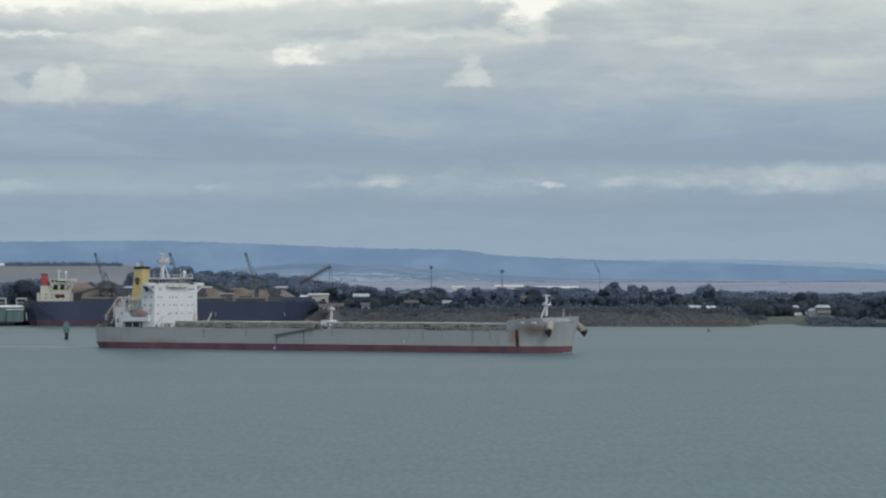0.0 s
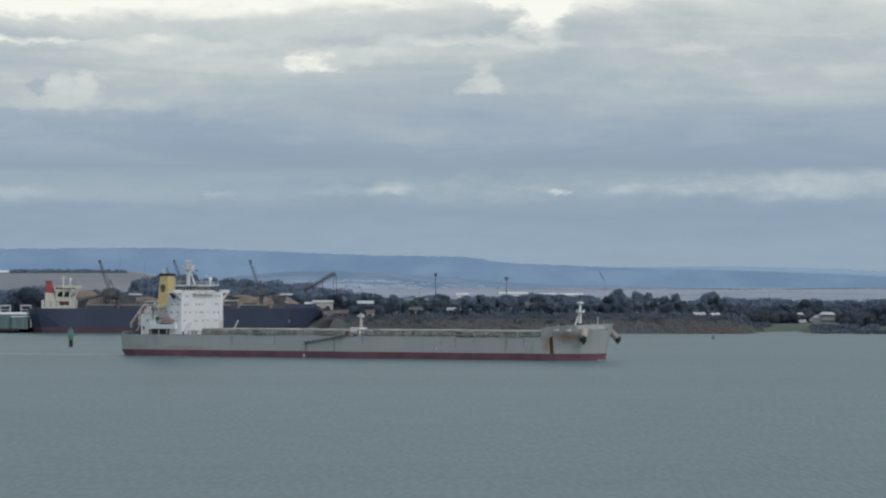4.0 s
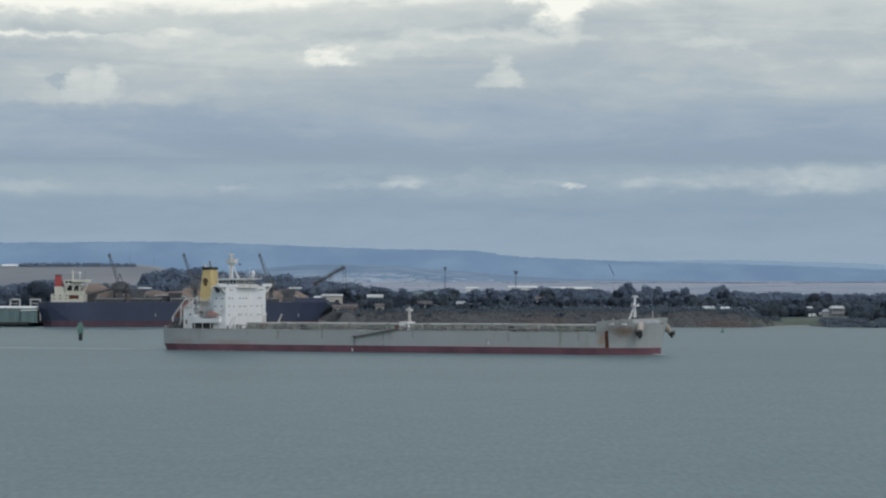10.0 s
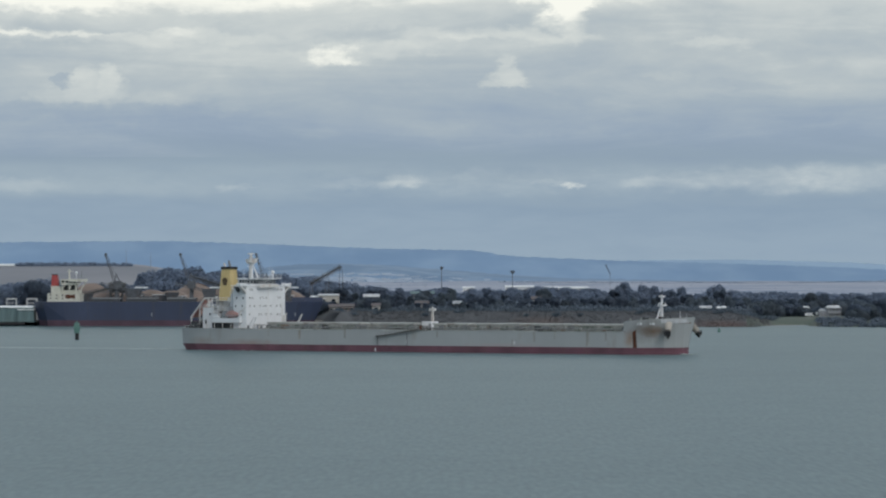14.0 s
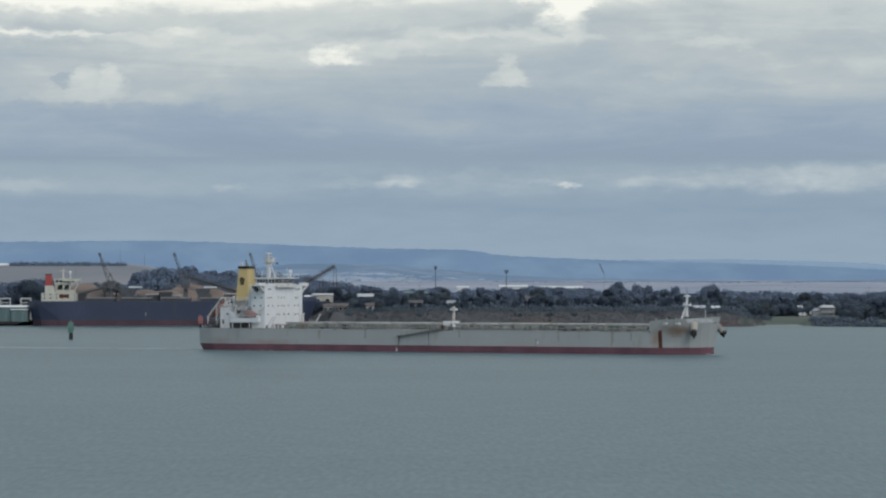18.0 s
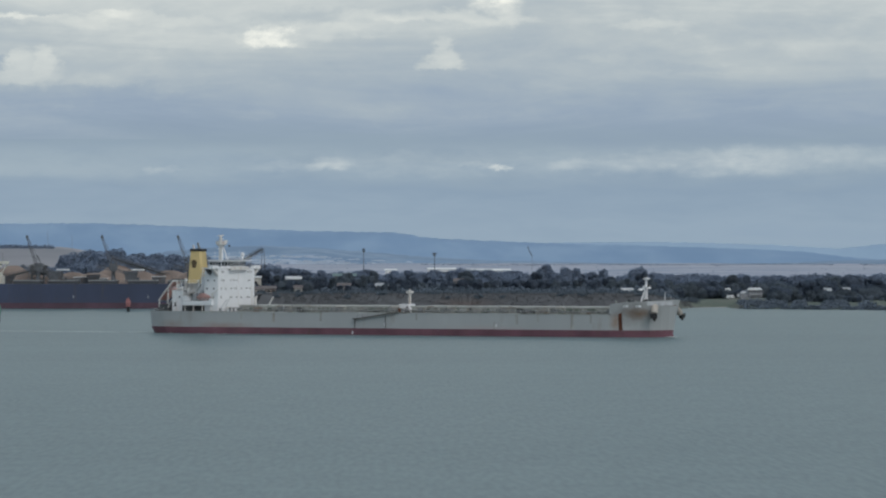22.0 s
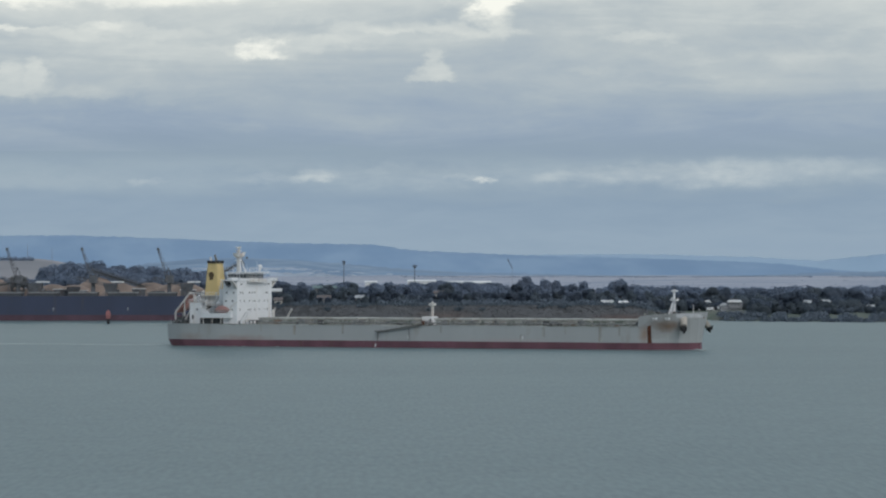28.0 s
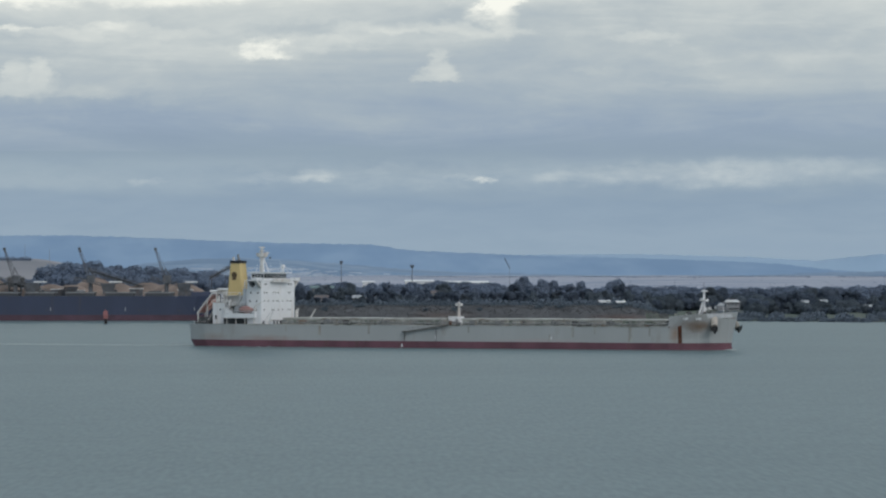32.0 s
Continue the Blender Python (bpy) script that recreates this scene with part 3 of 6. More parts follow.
BANK = ((-400, 3.0), (552, 3.0), (580, 8.6), (1290, 8.6), (1350, 3.5), (1430, 4.0), (1460, 3.0), (2100, 3.0))


def land_height(x, y):
    u = 784 + FOCAL * x / y
    s = y - between(SHORE, u)
    if s < 0:
        return -3.0
    bank = between(BANK, u)
    bank += (8.6 - bank) * smoothstep(2450, 2950, y)
    z = -0.4 + (bank + 0.4) * smoothstep(0, 28 if u > 600 else 6, s)
    z += smoothstep(60, 260, s) * 3.0 * smoothstep(1250, 1500, u) * (1 - smoothstep(2700, 3900, y))
    z += max(0.0, y - 2320) * 0.0085 + max(0.0, y - 3100) * 0.0012
    z += 25.0 * smoothstep(2480, 3000, y) * smoothstep(470, 230, u) * (1 - 0.35 * smoothstep(3300, 4300, y))
    z += 1.2 * noise.noise((x / 90, y / 90, 0.3)) * smoothstep(40, 160, s)
    return z


def grid_sheet(name, us, ys, height, material, label):
    s = Shape()
    verts = [(across(u, y), y, height(across(u, y), y)) for y in ys for u in us]
    n = len(us)
    s.add(verts, [(j * n + i, j * n + i + 1, (j + 1) * n + i + 1, (j + 1) * n + i) for j in range(len(ys) - 1) for i in range(n - 1)])
    return whole(name, s, material, label, "land", kind="structure", smooth=True)


def strip(a, b, step):
    return [a + step * i for i in range(int((b - a) / step) + 1)]


water = Shape()
water.add([(-4800, -4000, 0), (4800, -4000, 0), (4800, 2420, 0), (-4800, 2420, 0)], [(0, 1, 2, 3)])
whole("water", water, WATER, "rippled grey-green bay water under cloud", "water", kind="structure")
head = Shape()
head.prism([(-160, -400), (160, -400), (120, 42), (-120, 42)], -3, 25.4, [(-120, -380), (120, -380), (60, 2), (-60, 2)])
whole("ground", head, GRASS, "grassy headland on which the camera stands", "ground", kind="structure")
edges = strip(-340, 2100, 20)
grid_sheet("ground", strip(-340, 1320, 20), strip(2150, 2480, 6), land_height, SCRUB, "low brown far shore rising from the bay")
grid_sheet("ground", strip(1320, 2100, 20), strip(2078, 2480, 6), land_height, GRASS, "low grassy far shore rising from the bay")
grid_sheet("ground", strip(-340, 540, 20), strip(2480, 3400, 40), land_height, FIELD, "dry fields behind the harbour")
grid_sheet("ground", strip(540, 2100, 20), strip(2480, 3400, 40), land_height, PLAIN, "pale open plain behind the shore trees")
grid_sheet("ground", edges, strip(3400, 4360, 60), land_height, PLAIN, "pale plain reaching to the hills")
RIDGE = ((-600, 428), (0, 432), (300, 430), (450, 435), (600, 441), (700, 444), (760, 445), (830, 446), (860, 450), (880, 454), (930, 458), (1000, 461), (1100, 465), (1300, 470), (1480, 476), (1560, 480), (1640, 490), (1760, 498), (2400, 500))
FAR_RIDGE = ((-600, 470), (900, 470), (1150, 464), (1300, 463), (1500, 468), (1620, 475), (1690, 468), (1735, 463), (1775, 462), (1815, 466), (1870, 471), (2400, 474))


def ridge(name, table, y0, y1, foot, material, label, rough=1.1):
    def height(x, y):
        u = 784 + FOCAL * x / y
        k = (y - y0) / (y1 - y0)
        top = spot(u, between(table, u) + 1.2 * noise.noise((u / 13, 0.2, y1)) * k ** 3 + rough * noise.noise((u / 4.3, 0.7, y1)) * k ** 8, y1).z
        low = spot(u, foot, y0).z
        return low + (top - low) * (1 - (1 - k) ** 1.6) + 3 * noise.noise((x / 120, y / 60, 1.5)) * math.sin(math.pi * k)
    return grid_sheet(name, strip(-600, 2400, 3), strip(y0, y1, (y1 - y0) / 10), height, material, label)


FOOT = ((-600, 500), (380, 497), (430, 480), (520, 472), (600, 470), (700, 473), (800, 482), (900, 490), (1000, 496), (1300, 501), (1500, 501), (1600, 497), (1800, 492), (2400, 490))
# Each range farther back has more haze in its colour.
ridge("hills", FOOT, 4300, 4420, 512, FOOTHILL, "foothills with fields and a distant town, painted pale for haze")
ridge("hills", RIDGE, 4430, 4640, 512, HILL_HAZE_BLUE, "long wooded range painted haze blue")
ridge("hills", FAR_RIDGE, 4660, 4800, 512, HILL_HAZE_PALE, "far hills behind the range, painted paler for haze")


# ---- the bulk carrier under way ----
# Half of the hull, stern to stem: waterline x, y and deck-edge x, y.
LINES = ((-110.8, 0, -111.8, 0), (-110.7, 5.5, -111.5, 6.5), (-110.2, 9.6, -110.7, 10.5), (-108.0, 12.6, -108.5, 13.6), (-101.4, 14.4, -102.5, 15.3), (-88, 15.7, -90, 16.1), (-75, 16.1, -75, 16.1),
         (-50, 16.1, -50, 16.1), (-25, 16.1, -25, 16.1), (0, 16.1, 0, 16.1), (25, 16.1, 25, 16.1), (50, 16.1, 50, 16.1), (72, 16.1, 72, 16.1), (86, 16.0, 86, 16.1),
         (90.6, 15.7, 90.6, 16.1), (91.2, 15.6, 91.4, 16.1), (96, 14.2, 97, 15.7), (100.5, 11.8, 102, 14.2), (104.0, 8.8, 105.5, 11.6), (106.9, 5.4, 108.5, 8.2), (108.6, 2.4, 110.6, 4.4), (109.2, 0, 111.4, 0))
MAIN_DECK, RED_LINE = 8.7, 2.6


def sheer(x):
    return MAIN_DECK if x < 91 else between(((91, 12.3), (96, 12.9), (111.4, 13.9)), x)


def hull_shell(levels, bottom):
    s = Shape()
    ring = [(*r[:2], *r[2:]) for r in LINES] + [(r[0], -r[1], r[2], -r[3]) for r in reversed(LINES[1:-1])]
    rows = []
    for k in levels:
        row = []
        for wx, wy, dx, dy in ring:
            z = k if not isinstance(k, str) else sheer(dx)
            t = max(0.0, min(1.0, z / 13.0)) ** 1.5
            c = 1.0 if z >= 0 else 1 + z * 0.02
            tuck = 1.5 * (1 - max(z, 0.0) / RED_LINE) if wx < -95 and z < RED_LINE else 0.0
            row.append((wx + (dx - wx) * t + tuck, (wy + (dy - wy) * t) * c, z))
        rows.append(row)
    n = len(ring)
    verts = [p for row in rows for p in row]
    faces = [(j * n + (i + 1) % n, j * n + i, (j + 1) * n + i, (j + 1) * n + (i + 1) % n) for j in range(len(rows) - 1) for i in range(n)]
    if bottom:
        faces.append(tuple(range(n)))
    return s.add(verts, faces)


def side_at(x, z):
    """Half breadth of the hull at x and height z."""
    t = max(0.0, min(1.0, z / 13.0)) ** 1.5
    pts = [(wx + (dx - wx) * t, wy + (dy - wy) * t) for wx, wy, dx, dy in LINES[1:]]
    return between(pts, x)


def side_patch(x0, x1, z0, z1, out=0.03, n=6):
    """A thin plate that follows the starboard side."""
    s = Shape()
    verts, faces = [], []
    for i in range(n + 1):
        x = x0 + (x1 - x0) * i / n
        for z in (z0, z1):
            verts.append((x, -side_at(x, z) - out, z))
    for i in range(n):
        faces.append((2 * i, 2 * i + 2, 2 * i + 3, 2 * i + 1))
    return s.add(verts, faces)


def bulk_carrier(m):
    ship = thing("bulk_carrier", m, "grey bulk carrier in ballast with white bridge house and buff funnel", "ship")
    hull = part("hull", hull_shell((RED_LINE, 4.2, 6.0, 7.6, "top"), False), HULL_GREY, ship, "weathered grey hull side with rust streaks")
    part("boot_topping", hull_shell((-4.0, 0.0, 1.2, RED_LINE), True), BOOT_RED, ship, "dull red lower hull")
    deck = Shape()
    aft = [(wx + (dx - wx) * 0.54, wy + (dy - wy) * 0.54) for wx, wy, dx, dy in LINES if dx < 91]
    ring = [(x, y - 0.05) for x, y in aft[1:]] + [(91.2, 16.0), (91.2, -16.0)] + [(x, -y + 0.05) for x, y in reversed(aft[1:])]
    deck.prism(ring, MAIN_DECK - 0.4, MAIN_DECK - 0.08)
    part("main_deck", deck, DECK, ship)
    fore = [(wx + (dx - wx) * 0.88, wy + (dy - wy) * 0.88) for wx, wy, dx, dy in LINES if dx > 91]
    ring = [(x - 0.15, y - 0.15) for x, y in fore] + [(x - 0.15, -y + 0.15) for x, y in reversed(fore[:-1])]
    part("forecastle_deck", Shape().prism(ring, 11.6, 12.0), DECK, ship)
    part("forecastle_bulkhead", Shape().box(91.0, 91.35, -16.0, 16.0, MAIN_DECK, 12.1), HULL_GREY, ship)
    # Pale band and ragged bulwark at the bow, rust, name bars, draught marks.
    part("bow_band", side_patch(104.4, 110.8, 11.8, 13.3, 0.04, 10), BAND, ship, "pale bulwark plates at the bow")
    part("rust_stripe", side_patch(94.2, 95.6, RED_LINE, 9.6, 0.05, 2), RUST, hull, "dark rust stripe down the hull")
    for i, (x, w) in enumerate(((94.6, 0.9), (95.9, 0.9), (97.2, 0.9), (99.3, 0.9), (100.5, 0.8), (101.6, 0.9))):
        part("name_bar", side_patch(x, x + w, 11.1, 11.95, 0.06, 2), WHITE, hull)
    for x, w, z0, z1 in ((43.4, 0.8, 2.7, 5.4), (52.4, 1.2, 4.4, 8.3), (61.5, 0.7, 5.6, 8.3), (75, 1.6, 3.0, 8.3), (83, 0.9, 5.0, 8.3), (10.5, 0.8, 5.8, 8.3), (-31, 1.0, 5.2, 8.3), (-52, 1.3, 4.6, 8.3), (-66, 0.7, 5.9, 8.3)):
        part("rust_streak", side_patch(x, x + w, z0, z1, 0.02, 1), STREAK, hull)
    for x in (44.2, -2.9):
        part("load_mark", side_patch(x, x + 0.5, 3.6, 4.6, 0.03, 1), WHITE, hull)
    part("outlet_mark", side_patch(-16.9, -16.3, 0.3, 1.5, 0.04, 1), WHITE, hull)
    worn, x = random.Random(17), -106.0
    while x < 88:
        w = worn.uniform(3, 15)
        part("gunwale_plate", side_patch(x, min(x + w, 90.5), MAIN_DECK - worn.uniform(0.25, 0.42), MAIN_DECK, 0.10, 8), worn.choice((COVER, COVER, HULL_GREY, COAMING)), hull)
        x += w + worn.uniform(0.0, 1.2)
    # Accommodation ladder slung along the side.
    ladder = part("gangway", Shape().beam((-15.4, -16.6, 6.0), (3.2, -16.6, 8.9), 0.7, 0.4), GANGWAY, ship, "dark accommodation ladder slung along the side")
    part("ladder_fall", Shape().beam((-15.4, -16.5, 6.1), (-15.4, -16.5, 2.6), 0.24), GANGWAY, ladder)
    part("ladder_fall", Shape().beam((-2.3, -16.5, 7.6), (-2.3, -16.5, 2.6), 0.18), GANGWAY, ladder)
    part("ladder_platform", Shape().box(-16.2, -14.2, -17.2, -16.3, 6.0, 6.4), GANGWAY, ladder)
    for k in range(8):
        x = -14 + 2.2 * k
        part("ladder_stanchion", Shape().beam((x, -17.0, 6.3 + 0.157 * (x + 15.4)), (x, -17.0, 7.3 + 0.157 * (x + 15.4)), 0.08), GANGWAY, ladder)
    # Hatches.
    stay, stagger = None, random.Random(3)
    for x0, x1 in ((-70, -51), (-46.5, -27.5), (-22.5, -3.5), (5.5, 20.5), (24.5, 43), (47, 66), (70, 88.5)):
        hatch = part("hatch", Shape().box(x0, x1, -9.7, 9.7, MAIN_DECK - 0.1, 10.6, 0.4), COAMING, ship, "worn hatch coaming")
        for y0, y1 in ((-9.9, -0.05), (0.05, 9.9)):
            cover = Shape().box(x0 - 0.4, x1 + 0.4, y0, y1, 10.62, 11.15, 0.15)
            lid = part("hatch_cover", cover, COVER, hatch, "pale steel hatch cover")
        for k in range(int((x1 - x0) / 1.9) + 1):
            x = x0 + 0.3 + 1.9 * k + stagger.uniform(-0.7, 0.7)
            if stagger.random() < 0.75:
                w, z = stagger.uniform(0.8, 3.4), stagger.uniform(8.8, 9.3)
                part("hatch_fitting", Shape().box(x, x + w, -10.4, -9.8, z, z + stagger.uniform(0.6, 1.3), 0.08), stagger.choice((DECK_GREEN, STEEL_GREY, STEEL_DARK, RUST_STAIN, DECK_GREEN, COAMING, PINKISH_DULL, COVER)), hatch)
            if stagger.random() < 0.55:
                continue
            if stay is None:
                s = Shape()
                s.add([(-0.12, -10.9, 8.6), (0.12, -10.9, 8.6), (0.12, -9.3, 8.6), (-0.12, -9.3, 8.6), (-0.12, -9.6, 10.5), (0.12, -9.6, 10.5), (0.12, -9.3, 10.5), (-0.12, -9.3, 10.5)],
                      [(3, 2, 1, 0), (4, 5, 6, 7), (0, 1, 5, 4), (1, 2, 6, 5), (2, 3, 7, 6), (3, 0, 4, 7)])
                stay = part("coaming_stay", s, COAMING, hatch)
                stay.location = (x, 0, 0)
            else:
                p = new("coaming_stay", stay.data)
                p.parent, p.location = hatch, (x, 0, 0)
        for x in (x0 - 1.6, x1 + 1.0):
            part("track_ramp", Shape().box(x, x + 0.6, -15.2, -9.6, 9.9, 10.25).box(x, x + 0.6, -15.0, -14.6, 8.6, 9.9).box(x, x + 0.6, -12.4, -12.0, 8.6, 9.9), STEEL_GREY, hatch)
    # Deck edge: rail stanchions, mooring fittings, pipes, vents.
    rng = random.Random(4)
    post = part("rail_post", Shape().box(-0.04, 0.04, -15.75, -15.67, MAIN_DECK - 0.1, MAIN_DECK + 1.05), COAMING, ship)
    post.location = (-68, 0, 0)
    repeat("rail_post", post, ship, [(-68 + 2.4 * k, 0, 0) for k in range(1, 66)])
    for z in (0.55, 1.02):
        part("hand_rail", Shape().beam((-68, -15.7, MAIN_DECK + z), (90, -15.7, MAIN_DECK + z), 0.06), COAMING, ship)
    part("deck_pipe", Shape().tube((-66, -13.6, 9.5), (89, -13.6, 9.5), 0.16, n=6), STEEL_GREY, ship)
    part("deck_pipe", Shape().tube((-66, -14.3, 9.2), (89, -14.3, 9.2), 0.12, n=6), STEEL_GREY, ship)
    for k in range(58):
        x = -67 + 2.7 * k + rng.uniform(-1.3, 1.3)
        h = rng.uniform(0.5, 1.9)
        if rng.random() < 0.5:
            part("ventilator", Shape().tube((x, -12.6, 8.6), (x, -12.6, 8.6 + h), 0.28, n=8).ball((x, -12.6, 8.6 + h), 0.5, 0.5, 0.3, 8, 4), COAMING, ship)
        else:
            part("winch_box", Shape().box(x - h * 0.8, x + 0.7, -13.0, -11.6, 8.6, 8.6 + h, 0.15), rng.choice((COAMING, RUST_STAIN, STEEL_DARK, DECK_GREEN, STEEL_GREY)), ship)
    # Midship stores crane on its white house.
    box = part("crane_house", Shape().box(-2.9, 1.6, -4.2, 1.2, MAIN_DECK - 0.1, 11.8, 0.3), WHITE, ship, "white deck house amidships")
    part("door", Shape().box(0.4, 1.3, -4.26, -4.2, 8.9, 10.9), STEEL_GREY, box)
    crane = part("crane_post", Shape().tube((0.5, -1.5, 11.8), (0.5, -1.5, 16.2), 0.58, 0.48, 10), WHITE_WORN, ship, "short white crane post")
    part("crane_head", Shape().box(-0.7, 1.7, -2.6, -0.4, 15.9, 16.8, 0.3).tube((0.5, -1.5, 16.8), (0.5, -1.5, 17.5), 0.5, 0.3, 8), WHITE_WORN, crane)
    part("ladder_winch", Shape().box(2.5, 3.4, -15.6, -14.4, MAIN_DECK - 0.1, 10.3, 0.2), RUST, ship, "rusty winch of the accommodation ladder")
    part("crane_ladder", Shape().beam((-0.5, -2, 11.8), (-0.2, -2, 16.2), 0.14), STEEL_GREY, crane)
    # Forecastle.
    fm = part("foremast", Shape().tube((98.8, 0, 12.0), (98.8, 0, 22.2), 0.62, 0.42, 10), WHITE, ship, "white tripod foremast")
    for y in (-1.7, 1.7):
        part("mast_leg", Shape().tube((97.0, y, 12.0), (98.7, y * 0.1, 18.4), 0.4, 0.28, 8), WHITE, fm)
    part("mast_platform", Shape().box(97.5, 100.3, -1.4, 1.4, 18.0, 18.6, 0.4), WHITE, fm)
    part("mast_platform", Shape().box(97.8, 99.9, -1.1, 1.1, 21.4, 21.9, 0.3), WHITE, fm)
    part("crosstree", Shape().beam((98.8, -3.0, 19.0), (98.8, 3.4, 19.0), 0.28), WHITE, fm)
    part("topmast", Shape().tube((98.8, 0, 22.2), (98.8, 0, 25.2), 0.13, 0.06, 6), STEEL_DARK, fm)
    part("mast_lamp", Shape().ball((99.6, 0, 18.9), 0.4, 0.4, 0.45, 8, 5), STEEL_DARK, fm)
    part("jackstaff", Shape().tube((106.4, 0, 12.0), (106.4, 0, 16.6), 0.16, 0.1, 6), WHITE, ship)
    part("bow_vent", Shape().tube((107.9, 2, 12.0), (107.9, 2, 14.6), 0.35, n=8).ball((107.9, 2, 14.6), 0.55, 0.55, 0.35, 8, 4), STEEL_GREY, ship)
    for x, y in ((95, -6), (95, 6), (101, -4), (101, 4), (104, -6.5)):
        w = part("windlass", Shape().box(x - 1.3, x + 1.3, y - 1.4, y + 1.4, 12.0, 13.0).tube((x, y - 1.6, 13.3), (x, y + 1.6, 13.3), 0.75, n=10), STEEL_DARK, ship)
    for x, y in ((93, -14.6), (97, -13.6), (100, -12.3), (103, -11.2), (106, -9.2)):
        part("bollard", Shape().tube((x, y, 12.0), (x, y, 13.5), 0.35, n=8).box(x - 1.1, x + 1.1, y - 0.5, y + 0.5, 12.0, 12.4), COAMING, ship)
    for side in (-1, 1):
        y = 11.2 * side
        pod = part("anchor_pod", Shape().tube((105.9, 8.8 * side, 11.6), (107.3, 12.3 * side, 8.6), 1.5, 1.2, 12), POD, ship, "pale bolster round the hawse pipe")
        part("anchor_shank", Shape().beam((107.2, 12.0 * side, 9.2), (107.6, 13.2 * side, 7.4), 0.6), BLACK, pod)
        part("anchor_crown", Shape().tube((107.3, 12.5 * side, 8.5), (107.9, 13.2 * side, 6.1), 1.25, 0.3, 7), BLACK, pod)
        for k in (-1, 1):
            part("anchor_fluke", Shape().tube((107.7 + 0.7 * k, 13.1 * side, 7.1), (107.5 + 1.35 * k, 13.5 * side, 8.9), 0.55, 0.14, 7), BLACK, pod)
    part("stem_bulb", Shape().ball((108.0, 0, 0.5), 1.8, 1.5, 2.1, 12, 8), BOOT_RED, ship, smooth=True)
    house_block(ship)
    return ship


def clutter(ship, d):
    """Fittings on the open decks round the casing."""
    rng = random.Random(12)
    for x, y, z, h in ((-98.5, -9.5, 17.0, 1.5), (-96.6, -8.4, 17.0, 1.1), (-93.8, -8.6, 15.8, 1.7), (-91.6, -9.0, 15.8, 1.2), (-90.8, -9.4, 11.0, 3.6), (-99.4, -6.5, 17.0, 2.0), (-97.0, -5.4, 19.7, 1.4), (-88.6, -5.4, 19.7, 1.2), (-84.4, -9.8, 22.2, 1.2)):
        part("ventilator", Shape().tube((x, y, z), (x, y, z + h), 0.3, n=8).ball((x, y, z + h), 0.6, 0.6, 0.35, 8, 4), WHITE_WORN, ship)
    # Dark plates laid on the walls imitate the shade inside openings.
    for x0, x1, z0, z1 in ((-99.2, -98.5, 10.4, 12.0), (-97.2, -96.6, 13.8, 14.6)):
        part("dark_opening", Shape().box(x0, x1, -10.46, -10.38, z0, z1), STEEL_DARK, ship)
    for x0, x1, z0, z1 in ((-94.0, -92.0, 11.6, 15.2), (-90.4, -88.8, 11.4, 15.4), (-86.6, -85.0, 11.4, 15.6)):
        part("dark_opening", Shape().box(x0, x1, -7.08, -6.98, z0, z1), STEEL_DARK, ship)
    for x0, x1, y0, z in ((-101.0, -94.0, -10.6, 16.8), (-94.6, -87.4, -9.6, 15.6), (-95.4, -92.4, -11.5, 14.62)):
        part("deck_platform", Shape().box(x0, x1, y0, -6.6, z, z + 0.22), WHITE_WORN, ship)
        for k in range(4):
            x = x0 + 0.2 + (x1 - x0 - 0.4) * k / 3
            part("platform_post", Shape().beam((x, y0 + 0.1, z + 0.2), (x, y0 + 0.1, z + 1.3), 0.09), WHITE, ship)
        part("platform_rail", Shape().beam((x0, y0 + 0.1, z + 1.3), (x1, y0 + 0.1, z + 1.3), 0.1).beam((x0, y0 + 0.1, z + 0.75), (x1, y0 + 0.1, z + 0.75), 0.07), WHITE, ship)
    part("deck_tank", Shape().ball((-89.0, -11.0, 13.4), 1.7, 1.7, 2.3, 12, 8), STEEL_GREY, ship, "grey domed tank on the boat deck", smooth=True)
    for x, z in ((-91.4, 12.7), (-90.0, 12.7), (-79.9, 12.7)):
        part("liferaft_canister", Shape().tube((x - 0.7, -15.0, z + 0.4), (x + 0.7, -15.0, z + 0.4), 0.42, n=8), WHITE, ship)
    for x0, y0, z0, x1, y1, z1 in ((-94.9, -7.2, 11, -94.9, -7.2, 19.4), (-87.9, -7.2, 11, -87.9, -7.2, 18.4), (-103.0, -9.0, 8.6, -100.4, -9.2, 13.6)):
        part("deck_pipe", Shape().tube((x0, y0, z0), (x1, y1, z1), 0.18, n=6), STEEL_GREY, ship)
    for x, y, s in ((-103.5, -11.5, 1.4), (-106.0, -9.6, 1.2), (-101.6, -12.6, 1.0), (-107.2, -5.0, 1.3)):
        part("mooring_winch", Shape().tube((x, y - s, d + 0.9), (x, y + s, d + 0.9), 0.7, n=10).box(x - 1.0, x + 1.0, y - s, y + s, d, d + 0.5), STEEL_DARK, ship)


